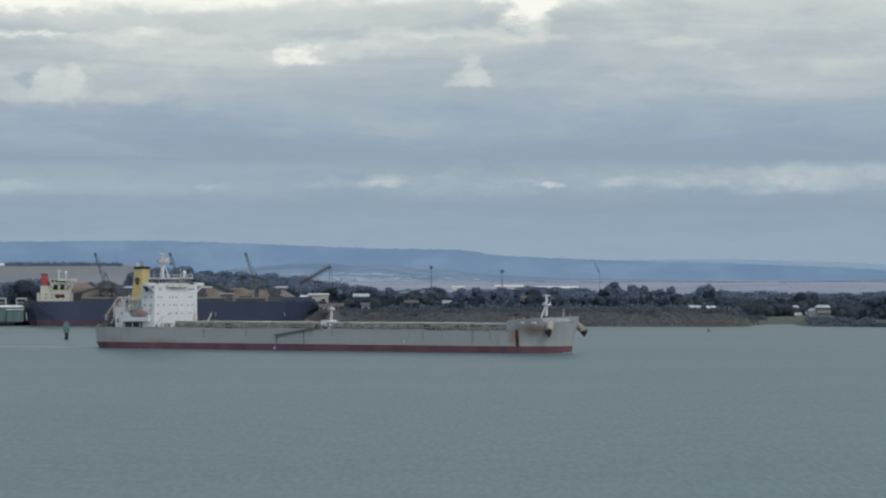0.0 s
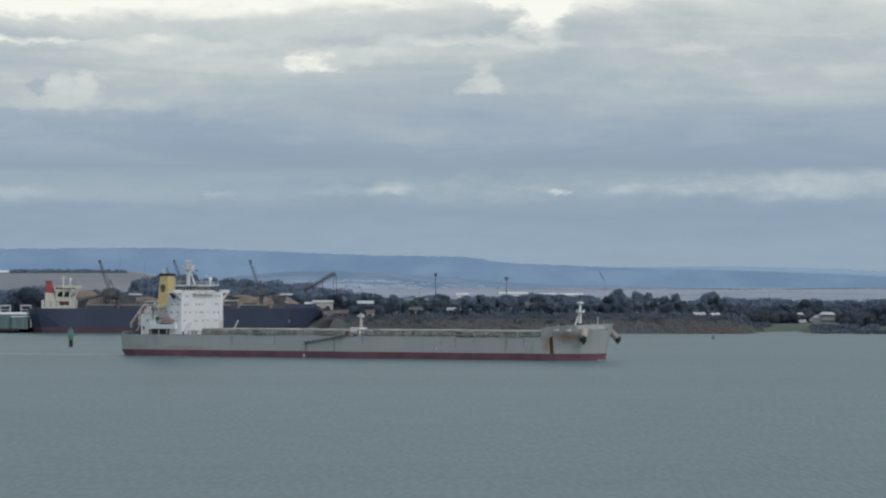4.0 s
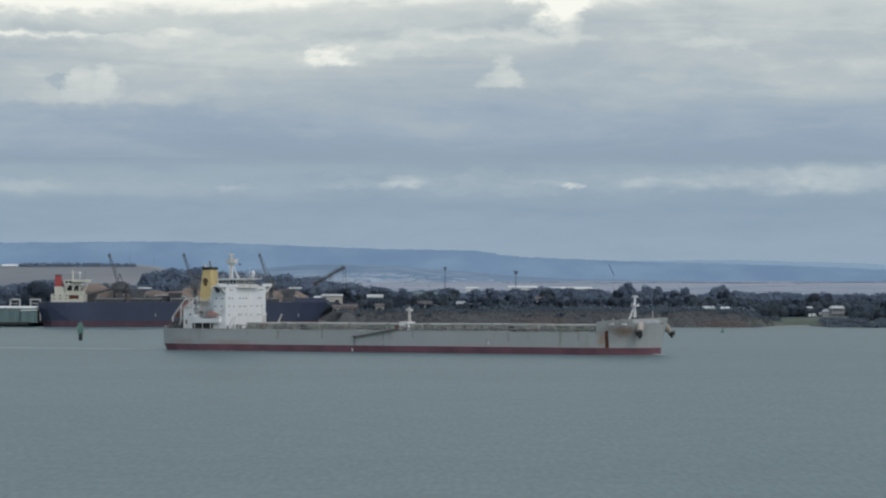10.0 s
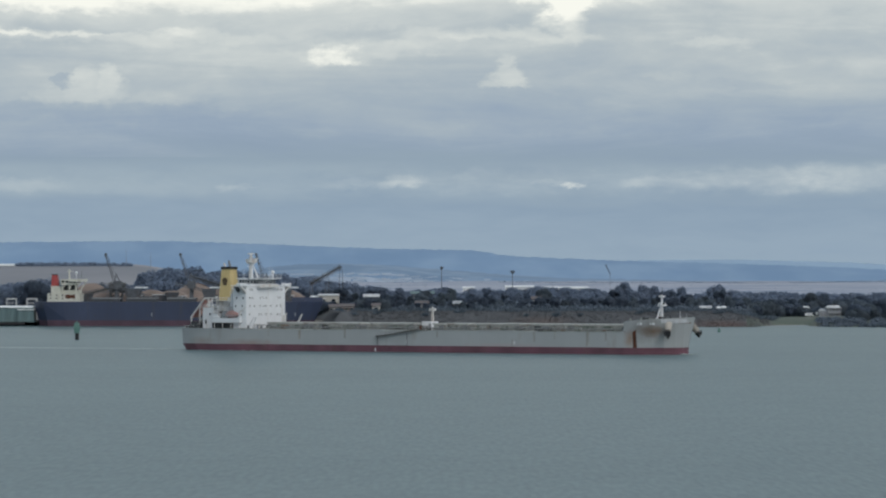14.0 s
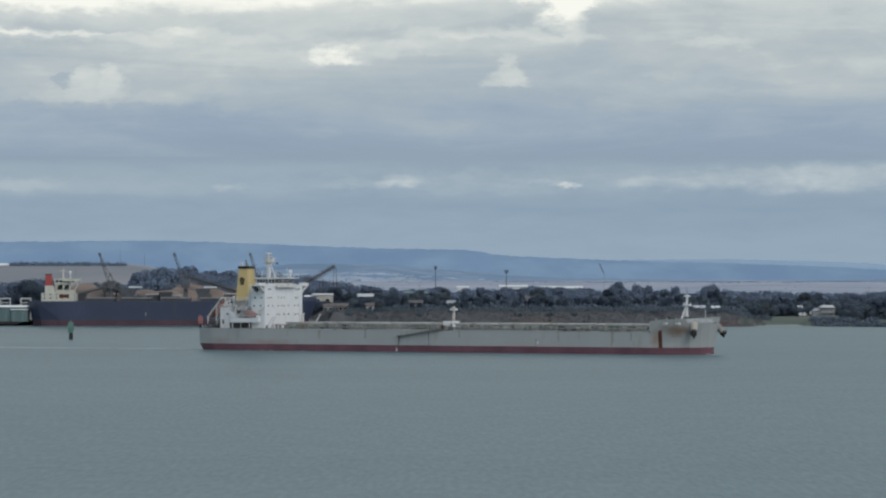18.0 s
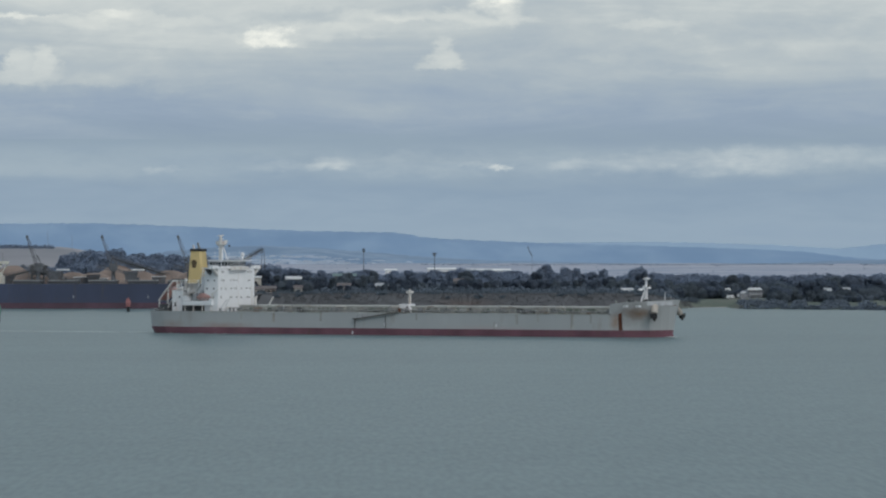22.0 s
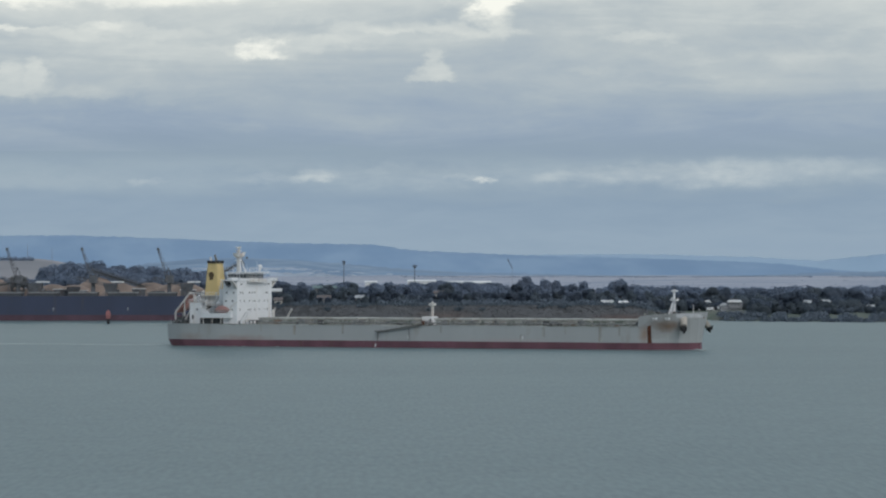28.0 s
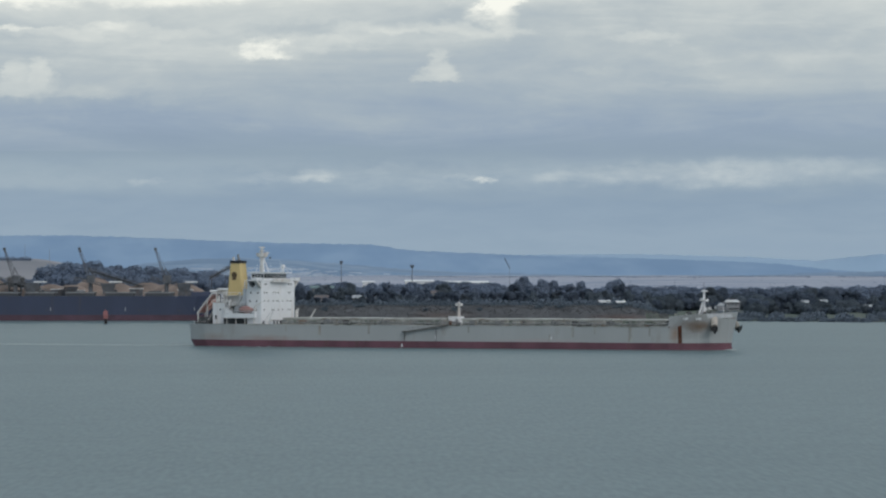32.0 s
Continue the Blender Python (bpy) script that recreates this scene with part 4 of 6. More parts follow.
def house_block(ship):
    """Accommodation, bridge, funnel, masts and boats aft."""
    d = MAIN_DECK - 0.1
    house = part("accommodation", Shape().box(-83.4, -77, -14.4, 14.4, d, 25.4, 0.25), WHITE, ship, "white accommodation block with small windows")
    tiers = ((24.0, (-11.6, -10.2, 8.8, 10.3, 11.7)), (20.7, (-12.0, -10.0, -4.4, -2.2, 0.0, 8.9, 10.4)), (17.5, (-12.0, -8.6, -4.4, -1.6, 0.0, 3.6, 8.0, 10.8)), (14.1, (-5.2, -3.6, 0.0, 3.6, 8.6, 10.4, -12.2)))
    for z, cols in tiers:
        for y in cols:
            w = part("window", Shape().box(-77.02, -76.96, y - 0.24, y + 0.24, z - 0.32, z + 0.32), GLASS, house)
            part("window_rim", Shape().box(-77.01, -76.9, y - 0.44, y + 0.44, z + 0.42, z + 0.52), WHITE_WORN, w)
    for z, cols in ((24.0, (-78.6,)), (20.7, (-78.6, -81.6)), (17.5, (-79.0, -82.0)), (14.1, (-79.4, -82.2))):
        for x in cols:
            part("window", Shape().box(x - 0.27, x + 0.27, -14.46, -14.38, z - 0.34, z + 0.34), GLASS, house)
    for z in (12.0, 15.3, 18.6, 21.9):
        part("deck_edge", Shape().box(-83.45, -76.97, -14.43, 14.43, z, z + 0.07), WHITE, house)
    # Bridge deck with wings, wheelhouse, monkey island.
    bridge = part("bridge_deck", Shape().box(-84.5, -76.8, -14.4, 14.4, 25.4, 25.7), WHITE, ship, "white navigation bridge")
    for side in (-1, 1):
        y0, y1 = sorted((14.2 * side, 19.0 * side))
        wing = part("bridge_wing", Shape().box(-79.0, -76.8, y0, y1, 25.3, 26.6, 0.3), WHITE, bridge)
        s = Shape()
        s.add([(-78.4, 14.3 * side, 22.4), (-77.1, 14.3 * side, 22.4), (-77.1, 18.6 * side, 25.3), (-78.4, 18.6 * side, 25.3), (-78.4, 14.3 * side, 23.3), (-77.1, 14.3 * side, 23.3), (-77.1, 17.2 * side, 25.3), (-78.4, 17.2 * side, 25.3)],
              [(0, 1, 2, 3), (4, 7, 6, 5), (0, 4, 5, 1), (0, 3, 7, 4), (1, 5, 6, 2), (2, 6, 7, 3)])
        part("wing_bracket", s, WHITE_WORN, wing)
    part("wing_brace", Shape().beam((-82.6, -14.6, 25.2), (-80.2, -15.2, 23.0), 0.5), STEEL_DARK, bridge, "dark diagonal brace under the wing")
    # A flat dark plate on the wall imitates the shaded recess.
    part("wing_recess", Shape().box(-82.0, -79.8, -14.5, -14.42, 23.4, 25.2), GLASS, bridge, "dark plate painted in for the shade under the wing")
    wheel = part("wheelhouse", Shape().prism([(-84, -9.5), (-78.5, -9.5), (-77.0, -7.0), (-76.2, 0), (-77.0, 7.0), (-78.5, 9.5), (-84, 9.5)], 25.7, 28.3), WHITE, bridge)
    for a, b in (((-78.5, -9.5), (-77.0, -7.0)), ((-77.0, -7.0), (-76.2, 0)), ((-76.2, 0), (-77.0, 7.0)), ((-77.0, 7.0), (-78.5, 9.5))):
        a, b = Vector((*a, 0)), Vector((*b, 0))
        n = max(1, round((b - a).length / 1.45))
        out = Vector(((b - a).y, -(b - a).x, 0)).normalized() * 0.03
        for k in range(n):
            p, q = a.lerp(b, (k + 0.11) / n) + out, a.lerp(b, (k + 0.89) / n) + out
            part("bridge_window", Shape().add([(p.x, p.y, 26.35), (q.x, q.y, 26.35), (q.x, q.y, 27.95), (p.x, p.y, 27.95)], [(0, 1, 2, 3)]).add([(p.x - 0.1, p.y, 26.35), (q.x - 0.1, q.y, 26.35), (q.x - 0.1, q.y, 27.95), (p.x - 0.1, p.y, 27.95)], [(3, 2, 1, 0)]), GLASS, wheel)
    for k in range(4):
        part("bridge_window", Shape().box(-83.6 + 1.3 * k, -82.6 + 1.3 * k, -9.56, -9.5, 26.35, 27.95), GLASS, wheel)
    part("wheelhouse_roof", Shape().box(-84.8, -75.8, -10.2, 10.2, 28.3, 28.65, 0.6), WHITE, bridge)
    part("bridge_front_walk", Shape().box(-76.7, -75.4, -7.2, 7.2, 24.9, 25.2).box(-75.6, -75.5, -7.2, 7.2, 25.2, 26.2), WHITE_WORN, bridge)
    for y in (-9.9, -6, -2, 2, 6, 9.9):
        part("roof_rail_post", Shape().beam((-76.2, y, 28.65), (-76.2, y, 29.9), 0.1), WHITE, bridge)
    part("roof_rail", Shape().beam((-76.2, -9.9, 29.9), (-76.2, 9.9, 29.9), 0.1).beam((-76.2, -9.9, 29.3), (-76.2, 9.9, 29.3), 0.08).beam((-84.4, -9.9, 29.9), (-76.2, -9.9, 29.9), 0.1), WHITE, bridge)
    mast = part("radar_mast", Shape().tube((-84.2, 0, 28.6), (-84.2, 0, 37.2), 0.85, 0.65, 10), WHITE_WORN, ship, "white radar mast with a broad scanner platform")
    for y in (-2.0, 2.0):
        part("mast_leg", Shape().tube((-82.2, y, 28.6), (-83.4, y * 0.15, 34.2), 0.3, 0.22, 8), WHITE, mast)
    part("mast_platform", Shape().tube((-83.9, 0, 34.2), (-83.9, 0, 35.0), 1.1, 2.3, 12).tube((-83.9, 0, 35.0), (-83.9, 0, 36.2), 2.3, 2.4, 12), WHITE_WORN, mast, "white saucer-shaped radar platform")
    part("upper_platform", Shape().tube((-84.2, 0, 36.9), (-84.2, 0, 37.2), 1.3, n=10), WHITE_WORN, mast)
    part("radar_scanner", Shape().box(-82.0, -81.5, -1.4, 1.4, 36.2, 36.5), WHITE_WORN, mast)
    part("radar_scanner", Shape().box(-84.5, -83.9, -1.9, 1.9, 38.1, 38.6).tube((-84.2, 0, 37.2), (-84.2, 0, 38.1), 0.4, n=8), WHITE_WORN, mast)
    part("mast_yard", Shape().beam((-84.2, -2.6, 33.2), (-84.2, 2.9, 33.2), 0.18), WHITE, mast)
    part("whip_aerial", Shape().tube((-84.2, 0.9, 37.2), (-84.2, 0.9, 39.6), 0.07, 0.04, 6), STEEL_GREY, mast)
    part("flag", Shape().box(-82.6, -81.7, 3.1, 3.16, 34.0, 34.7), STEEL_DARK, mast)
    for x, y, h in ((-79, 5.5, 33.0), (-78, -4.5, 31.6), (-80, 8.8, 31.8), (-82, -8.5, 31.5)):
        part("aerial", Shape().tube((x, y, 28.6), (x, y, h), 0.09, 0.05, 5), WHITE, bridge)
    part("satellite_dome", Shape().tube((-78.6, 7.6, 28.6), (-78.6, 7.6, 30.2), 0.3, n=8).ball((-78.6, 7.6, 30.9), 0.75, 0.75, 0.85, 12, 8), WHITE, bridge, smooth=True)
    # Funnel and casing.
    casing = part("engine_casing", Shape().box(-98.4, -83.4, -7.0, 7.0, d, 16.2, 0.3), WHITE_WORN, ship, "white engine casing behind the house")
    part("casing_tier", Shape().box(-98.2, -90.4, -4.6, 4.6, 16.2, 19.4, 0.3), WHITE_WORN, casing)
    part("casing_tier", Shape().box(-90.4, -87.2, -6.5, 6.5, 16.2, 18.6, 0.3), WHITE, casing)
    part("casing_tier", Shape().box(-87.2, -83.4, -10.6, 10.6, 16.2, 22.2, 0.3), WHITE, casing)
    funnel = part("funnel", Shape().prism([(-97.9, -2.6), (-97.3, -3.1), (-91.6, -3.1), (-91.0, -2.6), (-91.0, 2.6), (-91.6, 3.1), (-97.3, 3.1), (-97.9, 2.6)], 19.2, 32.2,
                                          [(-96.9, -1.9), (-96.3, -2.4), (-92.7, -2.4), (-92.1, -1.9), (-92.1, 1.9), (-92.7, 2.4), (-96.3, 2.4), (-96.9, 1.9)]), FUNNEL_YELLOW, ship, "buff yellow funnel with a dark crest")
    part("funnel_top", Shape().prism([(-97.1, -2.1), (-96.4, -2.6), (-92.6, -2.6), (-91.9, -2.1), (-91.9, 2.1), (-92.6, 2.6), (-96.4, 2.6), (-97.1, 2.1)], 32.2, 33.2), BLACK, funnel, "black funnel top")
    part("crest", Shape().tube((-94.8, -2.84, 27.6), (-94.8, -2.55, 27.62), 1.2, 1.2, 14).box(-95.6, -94.0, -2.86, -2.5, 25.7, 27.0, 0.05), CREST, funnel, "plain dark crest on the funnel side")
    for x, y, h in ((-95.8, -0.9, 34.6), (-94.4, 0.4, 35.6), (-93.4, -0.6, 34.4)):
        part("exhaust_pipe", Shape().tube((x, y, 32.8), (x - 0.5, y, h), 0.42, n=8), STEEL_GREY if x > -95 else WHITE_WORN, funnel)
    part("funnel_platform", Shape().box(-98.8, -87.2, -6.2, 6.2, 19.4, 19.7), WHITE_WORN, funnel)
    part("funnel_ladder", Shape().beam((-92.0, -2.75, 20.2), (-92.5, -2.5, 25.4), 0.5, 0.1), STEEL_DARK, funnel)
    # Boat deck, starboard boat and davit.
    boat_deck = part("boat_deck", Shape().box(-92.2, -79.2, -15.7, -12.6, 11.0, 12.7, 0.2), WHITE, ship, "white boat deck over an open gallery")
    for k in range(4):
        x = -91.6 + 3.9 * k
        part("deck_pillar", Shape().box(x, x + 0.22, -15.5, -15.2, d, 11.0), WHITE_WORN, boat_deck)
    # Back wall coloured dark to stand for the open gallery's shade.
    part("gallery_back", Shape().box(-94.5, -79.0, -12.4, -11.6, d, 11.0), STEEL_DARK, boat_deck)
    part("gallery_roof", Shape().box(-94.6, -79.2, -12.6, -7.0, 10.8, 11.0), WHITE_WORN, boat_deck)
    boat = part("lifeboat", Shape().ball((-83.6, -14.0, 14.1), 3.5, 1.4, 1.3, 14, 8), ORANGE, ship, "faded orange lifeboat under its davit", smooth=True)
    part("canopy", Shape().ball((-83.9, -14.0, 14.8), 2.4, 1.15, 0.95, 12, 6), ORANGE, boat, smooth=True)
    for x in (-86.2, -81.2):
        part("davit", Shape().beam((x, -10.4, 11.0), (x, -11.2, 16.8), 0.4).beam((x, -11.2, 16.8), (x, -14.2, 16.9), 0.4), WHITE, boat)
        part("boat_cradle", Shape().box(x + (0.6 if x < -85 else -0.6), x + (1.0 if x < -85 else -0.2), -14.6, -12.6, 12.65, 13.6), STEEL_DARK, boat)
    part("provision_crane", Shape().tube((-79.6, -14.8, 12.6), (-79.6, -14.8, 15.6), 0.32, n=8).beam((-79.6, -14.8, 15.4), (-76.4, -15.4, 17.2), 0.3), WHITE_WORN, ship)
    for k, (x0, x1, y, z0, z1) in enumerate(((-100.4, -95.2, -10.4, 11.2, 16.8), (-95.1, -92.6, -11.4, 12.6, 14.6))):
        part("stores_locker", Shape().box(x0, x1, y, -7.0, d, z1, 0.2), WHITE, ship)
    for x0, x1, z in ((-100.2, -95.2, 17.9), (-92.0, -79.4, 13.7)):
        y = -10.2 if z > 15 else -15.5
        part("deck_rail", Shape().beam((x0, y, z), (x1, y, z), 0.09).beam((x0, y, z - 0.5), (x1, y, z - 0.5), 0.07), WHITE, ship)
    clutter(ship, d)
    part("stair", Shape().beam((-103.6, -9.6, 8.6), (-100.6, -9.6, 13.4), 0.9, 0.2), WHITE_WORN, ship)
    part("stair", Shape().beam((-90.6, -8.6, 15.8), (-87.4, -9.4, 19.6), 0.8, 0.2), WHITE_WORN, ship)
    part("stern_house", Shape().box(-108, -100.5, -7.5, 7.5, d, 11.2, 0.3), STEEL_DARK, ship, "dark block on the poop under the davit")
    # Free-fall boat and its sloping ramp over the stern.
    ramp = part("stern_davit", Shape().beam((-104.2, -3.0, 20.6), (-110.9, -3.0, 12.8), 0.5).beam((-104.2, 3.0, 20.6), (-110.9, 3.0, 12.8), 0.5), WHITE_WORN, ship, "pale sloping free-fall boat ramp over the stern")
    for y in (-3.0, 3.0):
        part("davit_leg", Shape().beam((-110.6, y, 13.0), (-110.6, y, d), 0.45), WHITE_WORN, ramp)
        part("davit_leg", Shape().beam((-106.6, y, 18.0), (-106.6, y, d), 0.4), WHITE_WORN, ramp)
        part("davit_leg", Shape().beam((-104.2, y, 20.4), (-102.4, y, 20.4), 0.4).beam((-102.4, y, 20.6), (-102.4, y, d), 0.4), WHITE_WORN, ramp)
    part("cross_bar", Shape().beam((-104.2, -3.2, 20.6), (-104.2, 3.2, 20.6), 0.4).beam((-110.9, -3.2, 12.8), (-110.9, 3.2, 12.8), 0.4), WHITE_WORN, ramp)
    part("ramp_plate", Shape().beam((-104.6, 0, 19.7), (-110.4, 0, 12.9), 4.6, 0.3), PINKISH, ramp, "faded red launching slide")
    b = Shape().ball((0, 0, 0), 3.3, 1.3, 1.1, 14, 8)
    boat = part("freefall_boat", b, PINKISH, ramp, "faded red free-fall lifeboat", smooth=True)
    boat.matrix_local = pose(-106.6, 0, 15.6, 0, -46, 0)
    post = part("aft_rail_post", Shape().box(-0.06, 0.06, -13.6, -13.48, d, d + 1.1), WHITE_WORN, ship)
    post.location = (-106.6, 0, 0)
    part("aft_rail", Shape().beam((-107.5, -13.3, d + 1.1), (-101, -15.0, d + 1.1), 0.09).beam((-107.5, -13.3, d + 0.6), (-101, -15.0, d + 0.6), 0.07), WHITE_WORN, ship)
    for x, y in ((-106.5, -12.6), (-104.5, -13.4), (-101.5, -14.4), (-76, -14.6), (-73.5, -14.8), (-71.5, -14.6)):
        part("bollard", Shape().tube((x, y, d), (x, y, d + 1.2), 0.32, n=8), STEEL_DARK, ship)
    for x, y, w, h, paint in ((-75.4, -14.2, 1.2, 1.3, WHITE), (-73.6, -13.6, 0.8, 1.9, WHITE_WORN), (-72.2, -14.4, 1.6, 0.9, WHITE), (-70.6, -13.4, 0.7, 1.5, STEEL_GREY), (-75.6, -8.0, 1.2, 1.8, WHITE_WORN), (-74.0, -3.0, 1.5, 1.4, STEEL_DARK)):
        part("deck_locker", Shape().box(x - w / 2, x + w / 2, y - 0.5, y + 0.5, d, d + h, 0.1), paint, ship)
    for x, y, lean in ((-75.0, -15.0, 2.4), (-73.4, -15.0, 1.8)):
        part("stores_derrick", Shape().tube((x, y, d), (x, y, d + 2.0), 0.2, n=6).beam((x, y, d + 1.6), (x + lean, y - 0.2, d + 4.8), 0.26), WHITE, ship, "small white raised stores derrick")
    for x0, y0, z0, x1, y1, z1 in ((-97.8, -7.4, 16.2, -97.8, -7.4, 19.6), (-88.2, -10.4, 11, -88.2, -10.4, 16.4), (-93.2, -10.2, 11, -93.2, -10.2, 17.4), (-90.2, -6.8, 16.2, -90.2, -6.8, 20.6), (-86.0, -10.9, 16.2, -86.0, -10.9, 24.6)):
        part("vent_pipe", Shape().tube((x0, y0, z0), (x1, y1, z1), 0.2, n=6).ball((x1, y1, z1), 0.42, 0.42, 0.3, 8, 4), WHITE, ship)
    for x0, x1, y, z in ((-98.6, -87.4, -6.3, 19.7), (-87.0, -83.6, -10.7, 22.2), (-90.2, -87.4, -6.6, 18.6)):
        part("casing_rail", Shape().beam((x0, y, z + 1.1), (x1, y, z + 1.1), 0.1).beam((x0, y, z + 0.6), (x1, y, z + 0.6), 0.08), WHITE, ship)
        for k in range(4):
            x = x0 + (x1 - x0) * k / 3
            part("casing_rail_post", Shape().beam((x, y, z), (x, y, z + 1.1), 0.1), WHITE, ship)
    part("hose_crane", Shape().tube((-72.0, 6.0, d), (-72.0, 6.0, 14.0), 0.7, 0.6, 8).beam((-72.0, 6.0, 13.6), (-71.2, 6.4, 14.6), 0.5), WHITE_WORN, ship)
    part("derrick", Shape().beam((-67.0, 8, 10.8), (-64.4, 7.0, 14.2), 0.45).beam((-67.0, 8, 8.6), (-67.0, 8, 11.2), 0.6), WHITE_WORN, ship)


carrier = bulk_carrier(pose(-39.908, 1450.92, 0, 0, 0, -32.959))


def ship_wake():
    """Foam at the bow and stern and the smooth track astern, in low rigid ridges that go along with the ship."""
    wake = thing("wake", pose(-39.908, 1450.92, 0, 0, 0, -32.959), "thin foam and smoothed track round the moving ship", "wake")
    rng = random.Random(8)
    for k in range(26):
        x = -111 - 3.1 * k ** 1.1 + rng.uniform(-1, 1)
        y = -6 - 0.13 * (-111 - x) + rng.uniform(-1.2, 1.2)
        s = rng.uniform(0.8, 2.0) * (1 - k / 40)
        part("foam_ridge", Shape().ball((x, y, 0.05), 2.6 * s, 0.6 * s, 0.16 * s, 8, 4), FOAM, wake)
    for k in range(5):
        x = -106 + rng.uniform(0, 26) + 9.0 * k
        part("foam_ridge", Shape().ball((x, -side_at(min(x, 108), 0.1) - 0.3, 0.05), rng.uniform(0.5, 1.6), 0.4, 0.12, 8, 4), FOAM, wake)
    for k in range(3):
        part("foam_ridge", Shape().ball((110.5 - 0.8 * k, -0.6 - 1.3 * k, 0.05), 1.4, 0.5, 0.25, 8, 4), FOAM, wake)
    s = Shape()
    n = 30
    verts = []
    for i in range(n + 1):
        x = -112 - 9 * i
        verts += [(x, -7 - 0.10 * (-112 - x), 0.02), (x, 2 - 0.04 * (-112 - x), 0.02)]
    s.add(verts, [(2 * i, 2 * i + 1, 2 * i + 3, 2 * i + 2) for i in range(n)])
    part("smooth_track", s, SLICK, wake, "paler smoothed water astern")
    return wake


wake = ship_wake()


# ---- the berthed ship and its terminal ----
BERTH = 2236.0      # near side of the berthed ship


def moored_ship():
    """Navy bulk carrier lying along the wharf; local x forward to its bow, y towards the land."""
    ship = thing("moored_ship", pose(across(55, BERTH), BERTH, 0), "navy blue bulk carrier moored at the chip wharf", "ship")
    top, red = 15.0, 3.6
    plan = [(0, 10), (0, 20), (6, 27.5), (18, 29), (150, 29), (162, 25.5), (171, 19.5), (177, 14.5), (171, 9.5), (162, 3.5), (150, 0), (18, 0), (6, 1.5)]
    low = [(4, 11), (4, 18), (10, 26), (22, 29), (146, 29), (157, 25), (165, 19), (170, 14.5), (165, 10), (157, 4), (146, 0), (22, 0), (10, 3)]

    def at(k):
        return [(a + (c - a) * k, b + (d - b) * k) for (a, b), (c, d) in zip(low, plan)]
    part("hull", Shape().prism(at(0.25), red, top, at(1.0)), NAVY, ship, "faded navy hull side")
    part("boot_topping", Shape().prism(at(0.0), -3, red, at(0.25)), BOOT_DULL, ship, "dull red lower hull")
    part("forecastle", Shape().prism([(158, 5), (158, 24), (166, 21.5), (176.5, 14.5), (166, 7.5)], top, top + 2.6), NAVY, ship)
    house = part("accommodation", Shape().box(9, 29, 3, 26, top, 20.0, 0.3).box(11, 17.5, 5, 24, 20.0, 24.5, 0.3).box(17.5, 28, 5, 24, 20.0, 22.0), CREAM, ship, "cream accommodation block")
    part("bridge", Shape().box(17, 27, 3, 26, 25.2, 28.6, 0.3), CREAM, house)
    for k in range(5):
        y = 4.5 + 4.6 * k
        part("bridge_window", Shape().box(27.0, 27.06, y, y + 3.4, 26.6, 27.8), GLASS, house)
    for k in range(4):
        part("bridge_window", Shape().box(17.8 + 2.3 * k, 19.5 + 2.3 * k, 2.92, 3.0, 26.6, 27.8), GLASS, house)
    for x in (18.2, 22.4, 26.4):
        part("bridge_pillar", Shape().beam((x, 3.6, 20), (x, 3.6, 25.3), 0.8).beam((x + 1.6, 3.6, 25.3), (x, 3.6, 22.6), 0.5), CREAM, house)
    part("bridge_core", Shape().box(18.5, 26, 8, 21, 20, 25.3), STEEL_DARK, house)
    part("bridge_wing", Shape().box(22, 33.5, 1.5, 4.0, 27.2, 28.8), CREAM, house)
    part("wing_strut", Shape().beam((28.4, 2.8, 20.2), (32.6, 2.8, 27.2), 0.6), CREAM, house)
    for z in (16.6, 18.6):
        for k in range(5):
            part("porthole", Shape().box(10.6 + 3.6 * k, 11.4 + 3.6 * k, 2.92, 3.0, z, z + 0.8), GLASS, house)
    part("door_panel", Shape().box(20, 26, 2.9, 3.0, 17.0, 19.2), RUST, house, "rust red boat by the house")
    funnel = part("funnel", Shape().prism([(10.6, 10), (15.4, 10), (15.4, 18), (10.6, 18)], 20, 31.2, [(10.9, 10.5), (14.2, 10.5), (14.2, 17.5), (10.9, 17.5)]), SIGNAL_RED, ship, "bright red funnel")
    part("funnel_cap", Shape().box(10.8, 14.3, 10.4, 17.6, 31.2, 31.7), BLACK, funnel)
    mast = part("radar_mast", Shape().tube((21.5, 13, 28.6), (21.5, 13, 35.0), 0.6, 0.3, 8), CREAM, ship)
    part("mast_yard", Shape().beam((19.5, 13, 33.4), (24, 13, 33.4), 0.35), CREAM, mast)
    part("satellite_dome", Shape().ball((26.0, 11, 32.6), 0.9, 0.9, 0.9, 10, 6).tube((26, 11, 28.6), (26, 11, 32), 0.25, n=6), WHITE, ship, smooth=True)
    part("signal_mast", Shape().tube((29, 12, 28.6), (29, 12, 34.0), 0.18, n=6), STEEL_GREY, ship)
    for x0 in (36, 58, 82, 106, 130):
        h = part("hatch", Shape().box(x0, x0 + 17, 6, 23, top, 16.6), STEEL_DARK, ship)
        part("hatch_cover", Shape().box(x0 - 0.4, x0 + 17.4, 5.6, 23.4, 16.6, 17.4), STEEL_GREY, h)
    for x, hook in ((50.5, 0), (96.2, 0), (142.6, 1)):
        crane = part("deck_crane", Shape().tube((x, 14.5, top), (x, 14.5, 23.0), 1.5, 1.2, 10), STEEL_HAZED, ship, "dark deck crane with raised lattice jib")
        part("crane_cab", Shape().box(x - 2.4, x + 2.6, 12.2, 16.8, 23.0, 27.6, 0.4), STEEL_HAZED, crane)
        part("jib", Shape().lattice((x - 1.2, 14.0, 26.4), (x - 6.6, 12.0, 43.0), 1.5, 0.8, 8, 0.22), STEEL_HAZED, crane)
